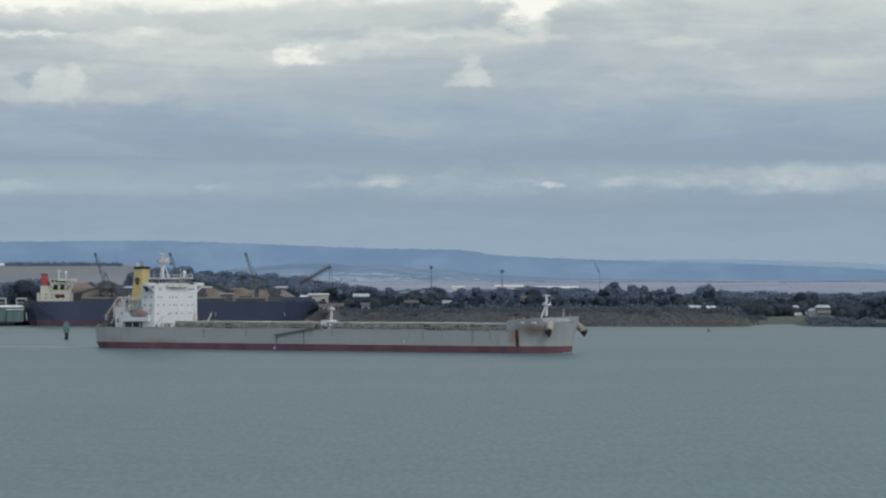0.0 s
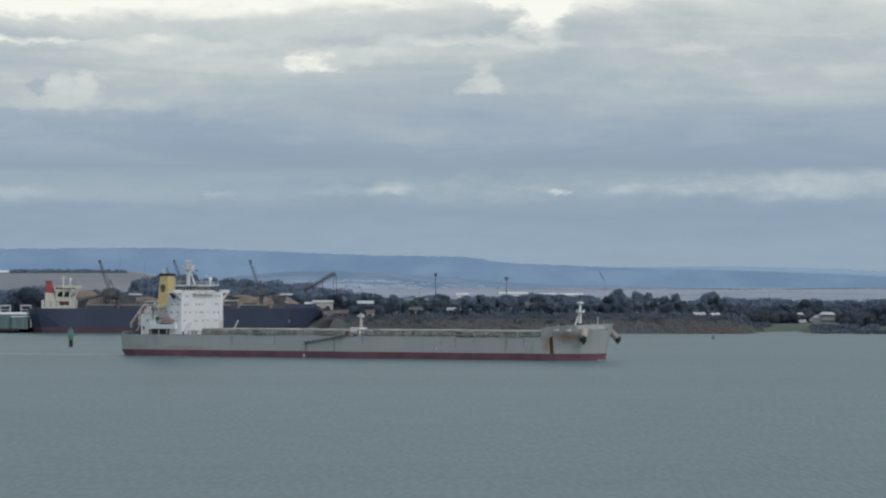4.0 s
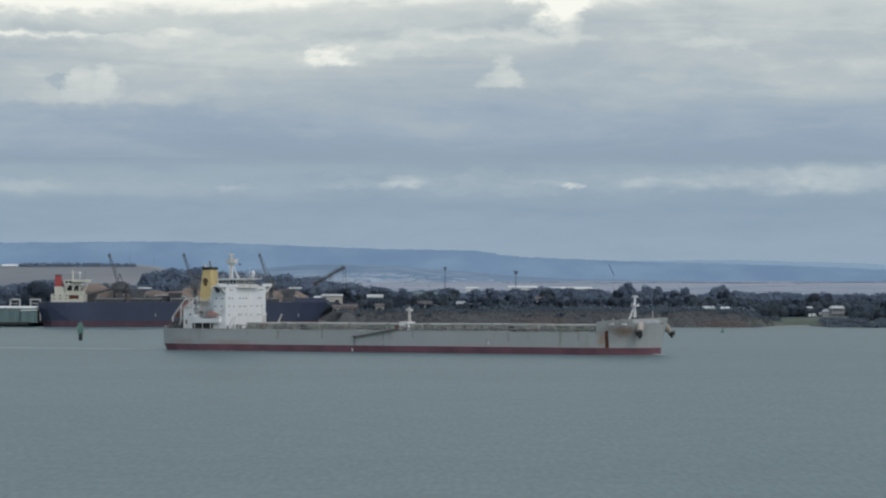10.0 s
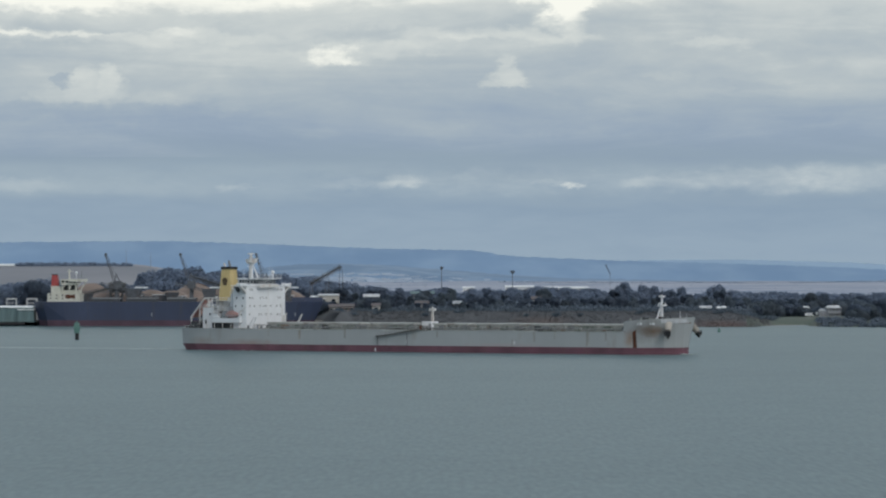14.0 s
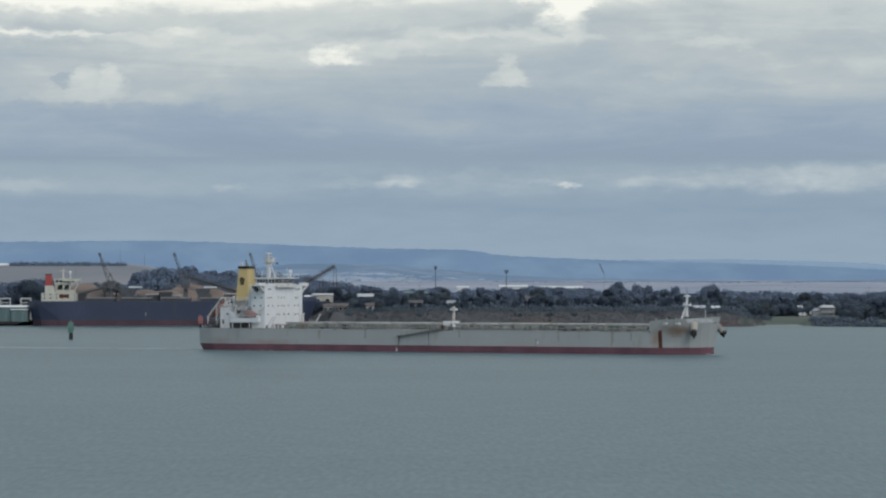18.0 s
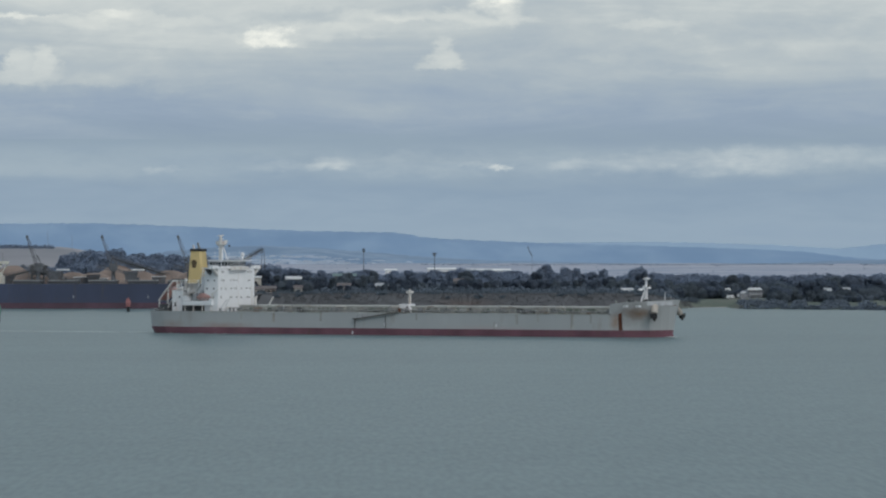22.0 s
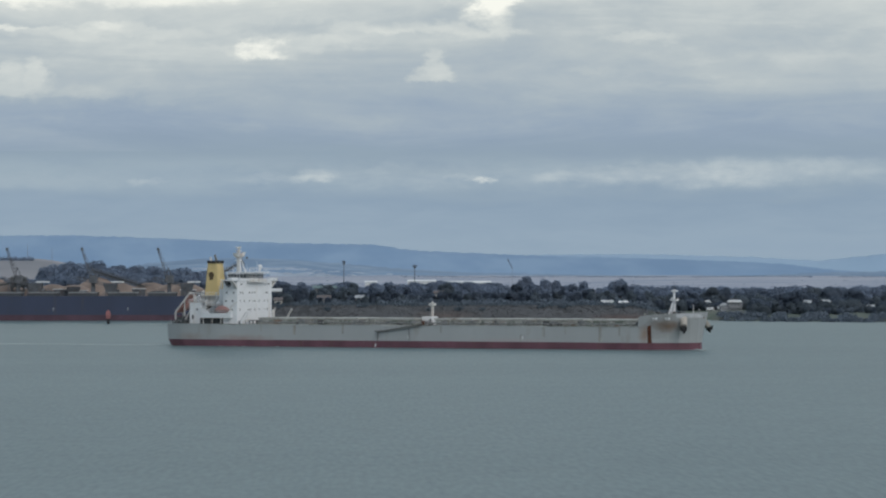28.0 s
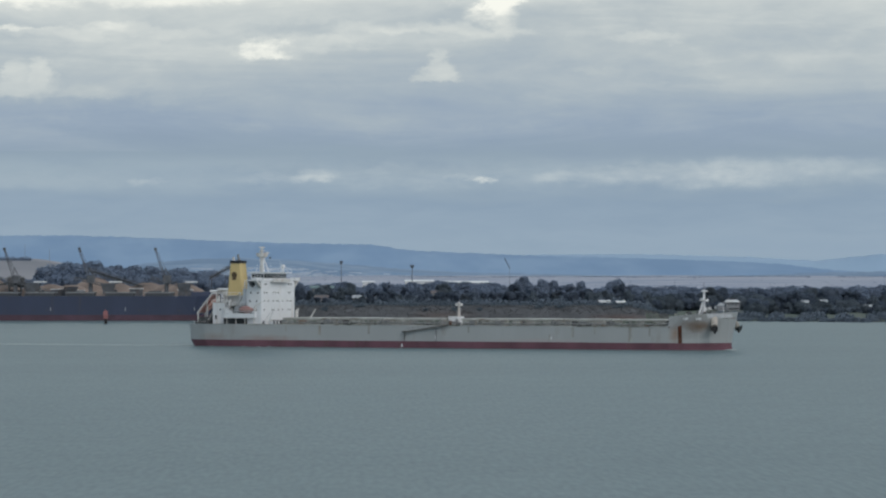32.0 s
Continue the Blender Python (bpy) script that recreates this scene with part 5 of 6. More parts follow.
        part("jib_head", Shape().box(x - 7.4, x - 5.9, 11.4, 12.6, 42.8, 44.6, 0.3), STEEL_HAZED, crane)
        part("hoist_wire", Shape().beam((x + 1.0, 14.5, 27.6), (x - 6.2, 12.0, 44.2), 0.16), STEEL_HAZED, crane)
        part("crane_frame", Shape().beam((x + 1.6, 14, 27.6), (x - 0.6, 14, 32.4), 0.4).beam((x - 1.4, 14, 27.6), (x - 0.6, 14, 32.4), 0.4), STEEL_HAZED, crane)
        part("hopper_bin", Shape().prism([(x + 8, 9), (x + 14, 9), (x + 14, 18), (x + 8, 18)], 17.6, 22.8, [(x + 6.4, 8), (x + 15, 8), (x + 15, 19), (x + 6.4, 19)]), STEEL_HAZED, crane, "dark chip hopper")
        part("hopper_leg", Shape().beam((x + 8, 9, top), (x + 8, 9, 18), 0.6).beam((x + 14, 9, top), (x + 14, 9, 18), 0.6), STEEL_HAZED, crane)
        part("hopper_roof", Shape().box(x + 11.5, x + 19, 8, 16, 23.2, 24.0), ROOF_WHITE, crane)
        part("deck_conveyor", Shape().lattice((x + 15, 13, 20.2), (x - 10, 13, 26.0), 1.6, 1.6, 8, 0.32), STEEL_HAZED, crane)
    for x in (72.8, 118, 160):
        part("draught_mark", Shape().box(x, x + 0.5, -0.06, 0.02, 6.2, 8.2), ROOF_GREY, ship)
    for x in (38, 62, 70, 92, 126, 131, 150):
        part("hull_mark", Shape().box(x, x + 0.9, -0.05, 0.02, 6.1, 6.7), STEEL_DARK, ship)
    post = part("rail_post", Shape().box(-0.08, 0.08, 0.5, 0.66, top, top + 1.2), STEEL_DARK, ship)
    post.location = (34, 0, 0)
    repeat("rail_post", post, ship, [(34 + 4 * k, 0, 0) for k in range(1, 30)])
    part("hand_rail", Shape().beam((34, 0.6, top + 1.2), (152, 0.6, top + 1.2), 0.14), STEEL_DARK, ship)
    return ship


moored_ship()


def on_land(u, y, lift=0.0):
    x = across(u, y)
    return Vector((x, y, land_height(x, y) + lift))


def chip_pile(u, y, width, depth, height):
    x = across(u, y)
    z = land_height(x, y) - 0.3
    s = Shape()
    n, m = 28, 9
    rng = random.Random(int(u))
    verts, faces = [], []
    for j in range(m + 1):
        k = j / m
        for i in range(n):
            a = 2 * math.pi * i / n
            r = (1 - k) + 0.02
            w = 1 + 0.10 * noise.noise((math.cos(a) * 2 + u, math.sin(a) * 2, k * 2))
            verts.append((width / 2 * r * math.cos(a) * w, depth / 2 * r * math.sin(a) * w, height * (1 - (1 - k) ** 1.7) * (1 + 0.05 * noise.noise((i * 0.4, k * 3, u)))))
    for j in range(m):
        for i in range(n):
            faces.append((j * n + i, j * n + (i + 1) % n, (j + 1) * n + (i + 1) % n, (j + 1) * n + i))
    faces.append(tuple(range(m * n, m * n + n)))
    s.add(verts, faces)
    return whole("stockpile", s, CHIPS, "conical brown wood chip stockpile behind the wharf", "pile", group="chip piles", smooth=True, m=pose(x, y, z))


for u, y, w, d, h in ((160, 2372, 56, 36, 23), (190, 2330, 64, 40, 18.5), (228, 2325, 56, 40, 17), (268, 2335, 60, 36, 19), (345, 2345, 58, 40, 23), (305, 2330, 60, 40, 18.5), (390, 2335, 56, 40, 19.5), (440, 2350, 64, 44, 20), (500, 2330, 56, 40, 20), (475, 2345, 60, 40, 19)):
    chip_pile(u, y, w, d, h)
wharf = thing("wharf", pose(0, 2266, 0), "grey concrete wharf behind the moored ship", "wharf")
part("wharf_deck", Shape().box(across(-300, 2266), across(590, 2266), 0, 22, 2.2, 3.6), CONCRETE, wharf)
part("apron", Shape().box(across(-300, 2266), across(50, 2266), -24, -0.01, 1.0, 2.6), PILE, wharf, "dark timber wharf apron")
pile = part("wharf_leg", Shape().tube((0, 1, -3), (0, 1, 2.2), 0.5, n=8), PILE, wharf)
pile.location = (-360, 0, 0)
repeat("wharf_leg", pile, wharf, [(-360 + 9 * k, 0, 0) for k in range(1, 33)])


def conveyor(name, a, b, legs, label, w=3.0):
    t = thing(name, pose(0, 0, 0), label, "conveyor")
    a, b = Vector(a), Vector(b)
    part("gantry", Shape().lattice(a, b, w, w, 12, 0.26), STEEL_HAZED, t)
    part("belt_housing", Shape().beam(a, b, w * 0.55, w * 0.4), STEEL_DARK, t)
    for k in legs:
        p = a.lerp(b, k)
        g = land_height(p.x, p.y)
        for dx in (-1.6, 1.6):
            part("trestle_leg", Shape().beam((p.x + dx, p.y, g - 0.3), (p.x + dx * 0.4, p.y, p.z), 0.36), STEEL_HAZED, t)
    return t


conveyor("chip_conveyor", spot(548, 506, 2330), spot(602, 475, 2330), (0.02, 0.55, 1.0), "dark inclined conveyor gantry beside the wharf", 2.8)
conveyor("chip_conveyor", spot(140, 527, 2300), spot(196, 513, 2300), (0.1, 0.9), "dark conveyor rising over the chip piles")
conveyor("chip_conveyor", spot(200, 505, 2310), spot(262, 532, 2310), (0.3, 0.95), "dark conveyor sloping down to the wharf")
conveyor("chip_conveyor", spot(335, 492, 2345), spot(440, 524, 2345), (0.1, 0.5, 0.95), "long dark stacker conveyor over the piles")
tower = thing("transfer_tower", pose(across(205, 2315), 2315, 3.0), "dark transfer tower among the conveyors", "tower")
part("frame", Shape().lattice((0, 0, 0), (0, 0, 24), 8, 7, 5, 0.5), STEEL_DARK, tower)
part("cabin", Shape().box(-4.5, 5.5, -4, 4, 17, 23, 0.3), STEEL_DARK, tower)
part("cabin_roof", Shape().box(-5, 6, -4.5, 4.5, 23, 23.6), STEEL_GREY, tower)


def chip_plant(u, y, tall, label):
    """A dark mobile hopper on legs with a cab, a chute and handrails."""
    x = across(u, y)
    t = thing("chip_hopper", pose(x, y, 3.4), label, "hopper", "chip hoppers")
    for dx in (-3.2, 3.2):
        for dy in (-2.4, 2.4):
            part("leg", Shape().beam((dx, dy, 0), (dx * 0.9, dy * 0.9, tall * 0.62), 0.55), STEEL_HAZED, t)
    part("hopper", Shape().prism([(-1.2, -1.0), (1.2, -1.0), (1.2, 1.0), (-1.2, 1.0)], tall * 0.42, tall * 0.86, [(-4.4, -3.2), (4.4, -3.2), (4.4, 3.2), (-4.4, 3.2)]), STEEL_HAZED, t)
    part("brace", Shape().beam((-3.1, -2.4, 0.4), (3.0, -2.3, tall * 0.5), 0.35).beam((3.1, -2.4, 0.4), (-3.0, -2.3, tall * 0.5), 0.35), STEEL_HAZED, t)
    part("cab", Shape().box(3.4, 6.6, -1.8, 1.6, tall * 0.56, tall * 0.74, 0.2), STEEL_GREY, t)
    part("chute", Shape().beam((0, -1.2, tall * 0.44), (-6.4, -2.0, tall * 0.2), 1.4, 1.0), STEEL_HAZED, t)
    part("handrail", Shape().beam((-4.4, -3.2, tall * 0.93), (4.4, -3.2, tall * 0.93), 0.2), STEEL_HAZED, t)


for u, tall, label in ((152, 19, "grey chip hopper on legs by the moored ship"), (232, 22, "dark chip hopper among the conveyors"), (256, 17, "low dark hopper at the end of a conveyor"), (303, 20, "grey hopper beside the chip piles"), (372, 18, "dark hopper before the stacker"), (452, 17, "small dark hopper on the wharf")):
    chip_plant(u, 2274, tall, label)
for u, v, w in ((150, 524, 7), (281, 525, 9), (318, 527, 6), (418, 524, 8), (505, 526, 9)):
    p = spot(u, v, 2280)
    t = thing("plant_shed", pose(p.x, 2280, 3.5), "low shed with a pale flat roof on the wharf", "shed", "wharf sheds")
    part("wall", Shape().box(-w / 2, w / 2, -2.5, 2.5, 0, p.z - 3.9, 0.1), STEEL_HAZED, t)
    part("roof", Shape().box(-w / 2 - 0.4, w / 2 + 0.4, -2.9, 2.9, p.z - 3.9, p.z - 3.3), ROOF_PALE, t)
    part("door", Shape().box(-1.2, 1.2, -2.58, -2.5, 0, 4.0), STEEL_DARK, t)


def gable(name, u, y, w, d, h, wall, roof, label, rise=1.6, windows=3, base=None, group="harbour sheds", category="building"):
    """A building with a pitched roof, its front to the bay."""
    x = across(u, y)
    z = (land_height(x, y) if base is None else base) - 0.2
    t = thing(name, pose(x, y, z), label, category, group)
    body = part("wall", Shape().box(-w / 2, w / 2, 0, d, 0, h).add([(-w / 2, 0, h), (w / 2, 0, h), (w / 2, d, h), (-w / 2, d, h), (-w / 2, d / 2, h + rise), (w / 2, d / 2, h + rise)], [(0, 4, 3), (1, 2, 5), (0, 1, 5, 4), (2, 3, 4, 5)]), wall, t)
    o = 0.5
    r = Shape()
    r.add([(-w / 2 - o, -o, h - 0.1), (w / 2 + o, -o, h - 0.1), (w / 2 + o, d / 2, h + rise + 0.2), (-w / 2 - o, d / 2, h + rise + 0.2), (w / 2 + o, d + o, h - 0.1), (-w / 2 - o, d + o, h - 0.1),
           (-w / 2 - o, -o, h + 0.15), (w / 2 + o, -o, h + 0.15), (w / 2 + o, d / 2, h + rise + 0.45), (-w / 2 - o, d / 2, h + rise + 0.45), (w / 2 + o, d + o, h + 0.15), (-w / 2 - o, d + o, h + 0.15)],
          [(0, 3, 2, 1), (3, 5, 4, 2), (6, 7, 8, 9), (9, 8, 10, 11), (0, 1, 7, 6), (4, 5, 11, 10), (1, 2, 8, 7), (2, 4, 10, 8), (0, 6, 9, 3), (3, 9, 11, 5)])
    part("roof", r, roof, t)
    for k in range(windows):
        cx = -w / 2 + w * (k + 0.5) / windows
        ww = min(1.1, w / windows * 0.3)
        win = part("window", Shape().box(cx - ww, cx + ww, -0.08, 0.0, h * 0.35, h * 0.78), GLASS, t)
        part("window_head", Shape().box(cx - ww - 0.15, cx + ww + 0.15, -0.12, -0.01, h * 0.78, h * 0.84), WHITE_WORN, win)
        part("window_sill", Shape().box(cx - ww - 0.15, cx + ww + 0.15, -0.16, -0.01, h * 0.29, h * 0.35), WHITE_WORN, win)
    return t


# Terminal sheds round the wharf.
gable("wharf_shed", 14, 2246, 30, 16, 8.9, SHED_GREEN, ROOF_WHITE, "green-clad wharf shed with a white roof", 0.8, 0, 2.6)
gable("wharf_shed", 44, 2244, 10, 14, 7.4, SHED_GREEN, ROOF_WHITE, "low green-clad wharf shed with a white roof", 0.6, 0, 2.6)
gable("store_shed", 580, 2300, 12.5, 14, 10.0, SHED_CREAM, ROOF_PALE, "cream store shed beside the conveyor", 0.8, 2, 8.6)
gable("store_shed", 556, 2306, 5, 10, 12.6, SHED_CREAM, ROOF_WHITE, "narrow cream plant house beside the conveyor", 0.6, 1, 5.0)
for u in (19, 55):
    x = across(u, 2290)
    t = thing("loading_frame", pose(x, 2290, 3.0), "white portal frame by the wharf sheds", "frame", "portal frames")
    for dx in (-3.0, 3.0):
        part("frame_post", Shape().box(dx - 0.4, dx + 0.4, -0.4, 0.4, 0, 13.6), ROOF_PALE, t)
    part("frame_beam", Shape().box(-3.4, 3.4, -0.5, 0.5, 13.0, 13.9), ROOF_PALE, t)
    part("frame_beam", Shape().box(-3.4, 3.4, -0.5, 0.5, 10.6, 11.1), ROOF_PALE, t)

# Small roofs, houses and long sheds between the trees: u, y, roof height in the picture, width.
HOUSES = (("house", 656, 2306, 525, 9.5, ROOF_PALE, WALL_PALE, "low house with a white roof among trees"), ("house", 612, 2278, 542, 9, ROOF_TILE, BRICKWORK, "brown brick shed on the bank"),
          ("house", 664, 2277, 541, 5, ROOF_TILE, SHED_CREAM, "cream hut on the bank"), ("house", 745, 2312, 537, 8, ROOF_TILE, WALL_PALE, "pale house between trees"),
          ("house", 808, 2310, 537, 5, ROOF_GREY, WALL_PALE, "small pale house between trees"), ("house", 820, 2300, 541, 4, ROOF_PALE, WALL_PALE, "narrow white house between trees"),
          ("house", 590, 2277, 543, 6, ROOF_TILE, SHED_CREAM, "tan house with a tiled roof on the bank"), ("house", 746, 2420, 520, 15, SHED_GREEN, WALL_PALE, "long low shed with a faded green roof"),
          ("house", 1247, 2300, 546, 7, ROOF_PALE, WALL_PALE, "grey-roofed house by the shore"),
          ("house", 1276, 2298, 547, 5.0, ROOF_WHITE, WALL_PALE, "shore hut with a bright white roof"), ("house", 1309, 2360, 550, 4, ROOF_PALE, WALL_PALE, "small white cottage behind the scrub"),
          ("house", 1604, 2300, 546, 4, ROOF_GREY, WALL_PALE, "white-fronted house among trees"),
          ("house", 1426, 2385, 546, 2.4, ROOF_PALE, WALL_PALE, "small white gabled cottage behind the grass"),
          ("house", 1637, 2302, 545, 4, ROOF_GREY, WALL_PALE, "house with a bright sloping roof"), ("house", 1717, 2280, 554, 4, ROOF_GREY, WALL_PALE, "small pale cottage by the bank"),
          ("house", 1774, 2292, 551, 3.6, ROOF_PALE, WALL_PALE, "white house by the bank"), ("house", 1840, 2292, 551, 5, ROOF_PALE, WALL_PALE, "white house at the wood's edge"),
          ("house", 1340, 2440, 529, 7, ROOF_GREY, WALL_PALE, "dull roof high among the trees"), ("house", 948, 2345, 529, 6, ROOF_TILE, WALL_PALE, "pale house half hidden by trees"))
for name, u, y, v, w, roof, wall, label in HOUSES:
    x = across(u, y)
    g = land_height(x, y)
    top = spot(u, v, y).z
    h = max(2.6, min(10.0, top - g - 1.2))
    gable(name, u, y, w, 8, h, wall, roof, label, 1.4, max(1, int(w / 3)), top - h - 1.2 if top - h - 1.2 < g + 3 else g, "shore houses", "house")
gable("warehouse", 1000, 2900, 36, 30, 8, TANK_PALE, ROOF_WHITE, "long white warehouse behind the trees", 1.0, 5, spot(1000, 511, 2900).z - 9, "warehouses")
gable("warehouse", 918, 2880, 22, 20, 9, TANK_PALE, ROOF_WHITE, "white warehouse end behind the trees", 0.8, 2, spot(918, 509, 2880).z - 9.8, "warehouses")
gable("warehouse", 828, 2900, 9, 20, 6, TANK_PALE, ROOF_WHITE, "distant white shed roof", 0.6, 1, spot(828, 511, 2900).z - 6.6, "warehouses")
gable("warehouse", 12, 3080, 15, 20, 3.4, TANK_PALE, ROOF_WHITE, "pale shed on the ridge of the field", 1.2, 3, spot(12, 471, 3080).z - 4.4, "warehouses")


def big_house():
    """Two-storey shore house with a verandah and flat white roof."""
    y = 2360
    p = spot(1474, 566, y)
    t = thing("shore_villa", pose(p.x, y, p.z), "two-storey pale villa with a white flat roof", "house")
    part("wall", Shape().box(-4.2, 4.4, 0.6, 9, -1, 6.4, 0.1), BOARD_GREY, t)
    part("wing_wall", Shape().box(-9.2, -4.2, 1.4, 9, -1, 4.2, 0.1), BOARD_GREY, t)
    part("wing_roof", Shape().prism([(-9.6, 1.0), (-4.0, 1.0), (-4.0, 9.4), (-9.6, 9.4)], 4.2, 6.0, [(-7.6, 4.4), (-4.0, 4.4), (-4.0, 6.0), (-7.6, 6.0)]), ROOF_GREY, t)
    part("roof", Shape().prism([(-5.0, -0.8), (4.9, -0.8), (4.9, 9.4), (-5.0, 9.4)], 6.4, 8.0, [(-3.4, 2.4), (3.6, 2.4), (3.6, 6.4), (-3.4, 6.4)]), ROOF_PALE, t)
    part("balcony", Shape().box(-3.6, 4.6, -0.8, 0.6, 3.0, 3.2).box(-3.6, 4.6, -0.8, -0.7, 3.2, 4.3), BOARD_GREY, t)
    for x in (-3.5, 0.4, 4.3):
        part("post", Shape().box(x, x + 0.25, -0.78, -0.53, -1, 6.4), BOARD_GREY, t)
    for x, y0, z in ((-8.2, 1.4, 1.6), (-6.2, 1.4, 1.6), (-2.8, 0.6, 4.2), (-0.6, 0.6, 4.2), (1.6, 0.6, 4.2), (-2.8, 0.6, 0.8), (1.6, 0.6, 0.8)):
        part("window", Shape().box(x, x + 1.3, y0 - 0.08, y0, z, z + 1.2), STEEL_GREY, t)
    return t


big_house()


def beach(us, label):
    """A narrow pale strand where the bank meets the water."""
    s = Shape()
    verts = []
    for u in us:
        y = between(SHORE, u)
        for dy, z in ((-3.0, -0.3), (1.6, 0.22 + 0.1 * noise.noise((u / 9, 0.1, 0.4))), (5.0, 0.3)):
            verts.append((across(u, y + dy), y + dy, z))
    s.add(verts, [(3 * i + k, 3 * i + 3 + k, 3 * i + 4 + k, 3 * i + 1 + k) for i in range(len(us) - 1) for k in (0, 1)])
    whole("beach", s, SAND, label, "beach", kind="structure", smooth=True)


beach(strip(1352, 1450, 7), "narrow pale sand strand below the grass")


def white_van(u, v, y, w):
    p = spot(u, v, y)
    z = land_height(p.x, y)
    t = thing("parked_van", pose(p.x, y, z, 0, 0, 68), "white van parked on the shore grass", "van", "parked vans")
    part("body", Shape().prism([(-w / 2, -0.95), (w / 2, -0.95), (w / 2, 0.95), (-w / 2, 0.95)], 0.45, 1.3).prism([(-w / 2, -0.95), (w / 2 - 0.6, -0.95), (w / 2 - 0.6, 0.95), (-w / 2, 0.95)], 1.3, 2.4, [(-w / 2 + 0.1, -0.85), (w / 2 - 1.3, -0.85), (w / 2 - 1.3, 0.85), (-w / 2 + 0.1, 0.85)]), CAR_WHITE, t)
    part("window", Shape().box(-w / 2 + 0.6, w / 2 - 1.4, -0.97, -0.90, 1.45, 2.05), GLASS, t)
    for x in (-w / 2 + 0.8, w / 2 - 0.8):
        for s in (-1, 1):
            part("wheel", Shape().tube((x, 0.75 * s, 0.36), (x, 0.97 * s, 0.36), 0.36, n=12), TYRE, t)


for u, v, w in ((1427, 560, 4.4), (1434, 560, 4.4), (1446, 561, 4.6)):
    white_van(u, v, 2372, w)


def flood_tower(u, y, top, head, label):
    p = spot(u, top, y)
    g = land_height(p.x, y)
    t = thing("light_tower", pose(p.x, y, g), label, "light tower", "light towers")
    h = p.z - g
    part("mast", Shape().tube((0, 0, -0.3), (0, 0, h - 2), 0.4, 0.26, 10), MAST_GREY, t)
    part("head_frame", Shape().tube((0, 0, h - 2.2), (0, 0, h), 0.3, n=6).beam((-head, 0, h - 0.3), (head, 0, h - 0.3), 0.3), STEEL_DARK, t)
    for k in range(3):
        for r in range(2):
            x = (k - 1) * head * (0.8 - 0.3 * r)
            z = h - 1.1 - 1.2 * r
            part("floodlight", Shape().box(x - 0.45, x + 0.45, -0.7, 0.3, z, z + 0.9, 0.1), STEEL_DARK, t)


flood_tower(780, 2640, 475, 0.9, "tall dark floodlight mast behind the trees")
flood_tower(905.5, 2640, 482, 1.4, "dark floodlight mast with a broad lamp head")
for u, y, v in ((265, 3100, 455), (222, 3120, 447)):
    p = spot(u, v, y)
    g = land_height(p.x, y)
    t = thing("radio_mast", pose(p.x, y, g), "thin grey lattice mast on the far field", "mast", "radio masts")
    part("mast", Shape().tube((0, 0, -0.2), (0, 0, p.z - g), 0.22, 0.12, 6), STEEL_GREY, t)
    part("aerial", Shape().tube((0, 0, p.z - g), (0, 0, p.z - g + 2), 0.1, 0.05, 5), STEEL_GREY, t)
far = thing("tower_crane", pose(*spot(1078, 506, 3300)), "thin dark leaning crane jib over distant trees", "crane")
part("jib", Shape().lattice((0, 0, 9.4), (-4.2, 0, 17.8), 0.5, 0.7, 6, 0.2), STEEL_DARK, far)
# Mast coloured paler than the jib to paint in the haze before it.
part("mast", Shape().tube((0, 0, -8), (0, 0, 9.6), 0.12, 0.12, 6), STEEL_GREY, far)
part("counter_jib", Shape().beam((0, 0, 9.4), (1.2, 0, 8.2), 0.25), STEEL_GREY, far)


# ---- beacons and buoy in the channel ----
def beacon(u, v_top, v_base, paint, label):
    y = FOCAL * EYE.z / (v_base - LEVEL)
    x = across(u, y)
    h = (v_base - v_top) / FOCAL * y
    t = thing("channel_beacon", pose(x, y, 0), label, "beacon", "channel beacons")
    part("pile", Shape().tube((0, 0, -3), (0, 0, h * 0.42), 0.85, 0.75, 10), PILE, t)
    part("drum", Shape().prism([(-1.1, -1.1), (1.1, -1.1), (1.1, 1.1), (-1.1, 1.1)], h * 0.36, h * 0.62, [(-1.3, -1.3), (1.3, -1.3), (1.3, 1.3), (-1.3, 1.3)]), paint, t)
    part("day_mark", Shape().prism([(-1.5, -1.0), (1.5, -1.0), (1.5, 1.0), (-1.5, 1.0)], h * 0.60, h * 0.90, [(-1.0, -0.7), (1.0, -0.7), (1.0, 0.7), (-1.0, 0.7)]), paint, t)
    part("lantern", Shape().tube((0, 0, h * 0.9), (0, 0, h), 0.3, 0.25, 8), paint, t)
    part("ladder", Shape().beam((0.95, -0.8, 0), (0.95, -0.8, h * 0.6), 0.2), PILE, t)


beacon(134.5, 571, 605, GREEN_MARK, "green channel beacon on a dark pile")
beacon(364, 561, 586.5, RED_MARK, "weathered red channel beacon on a dark pile")
y = FOCAL * EYE.z / (591.5 - LEVEL)
buoy = thing("buoy", pose(across(1271, y), y, 0), "small dark green buoy afloat off the shore", "buoy")
part("float", Shape().tube((0, 0, -0.4), (0, 0, 0.7), 1.0, 0.9, 12), GREEN_MARK, buoy)
part("frame", Shape().prism([(-0.8, -0.8), (0.8, -0.8), (0.8, 0.8), (-0.8, 0.8)], 0.7, 2.2, [(-0.3, -0.3), (0.3, -0.3), (0.3, 0.3), (-0.3, 0.3)]), GREEN_MARK, buoy)


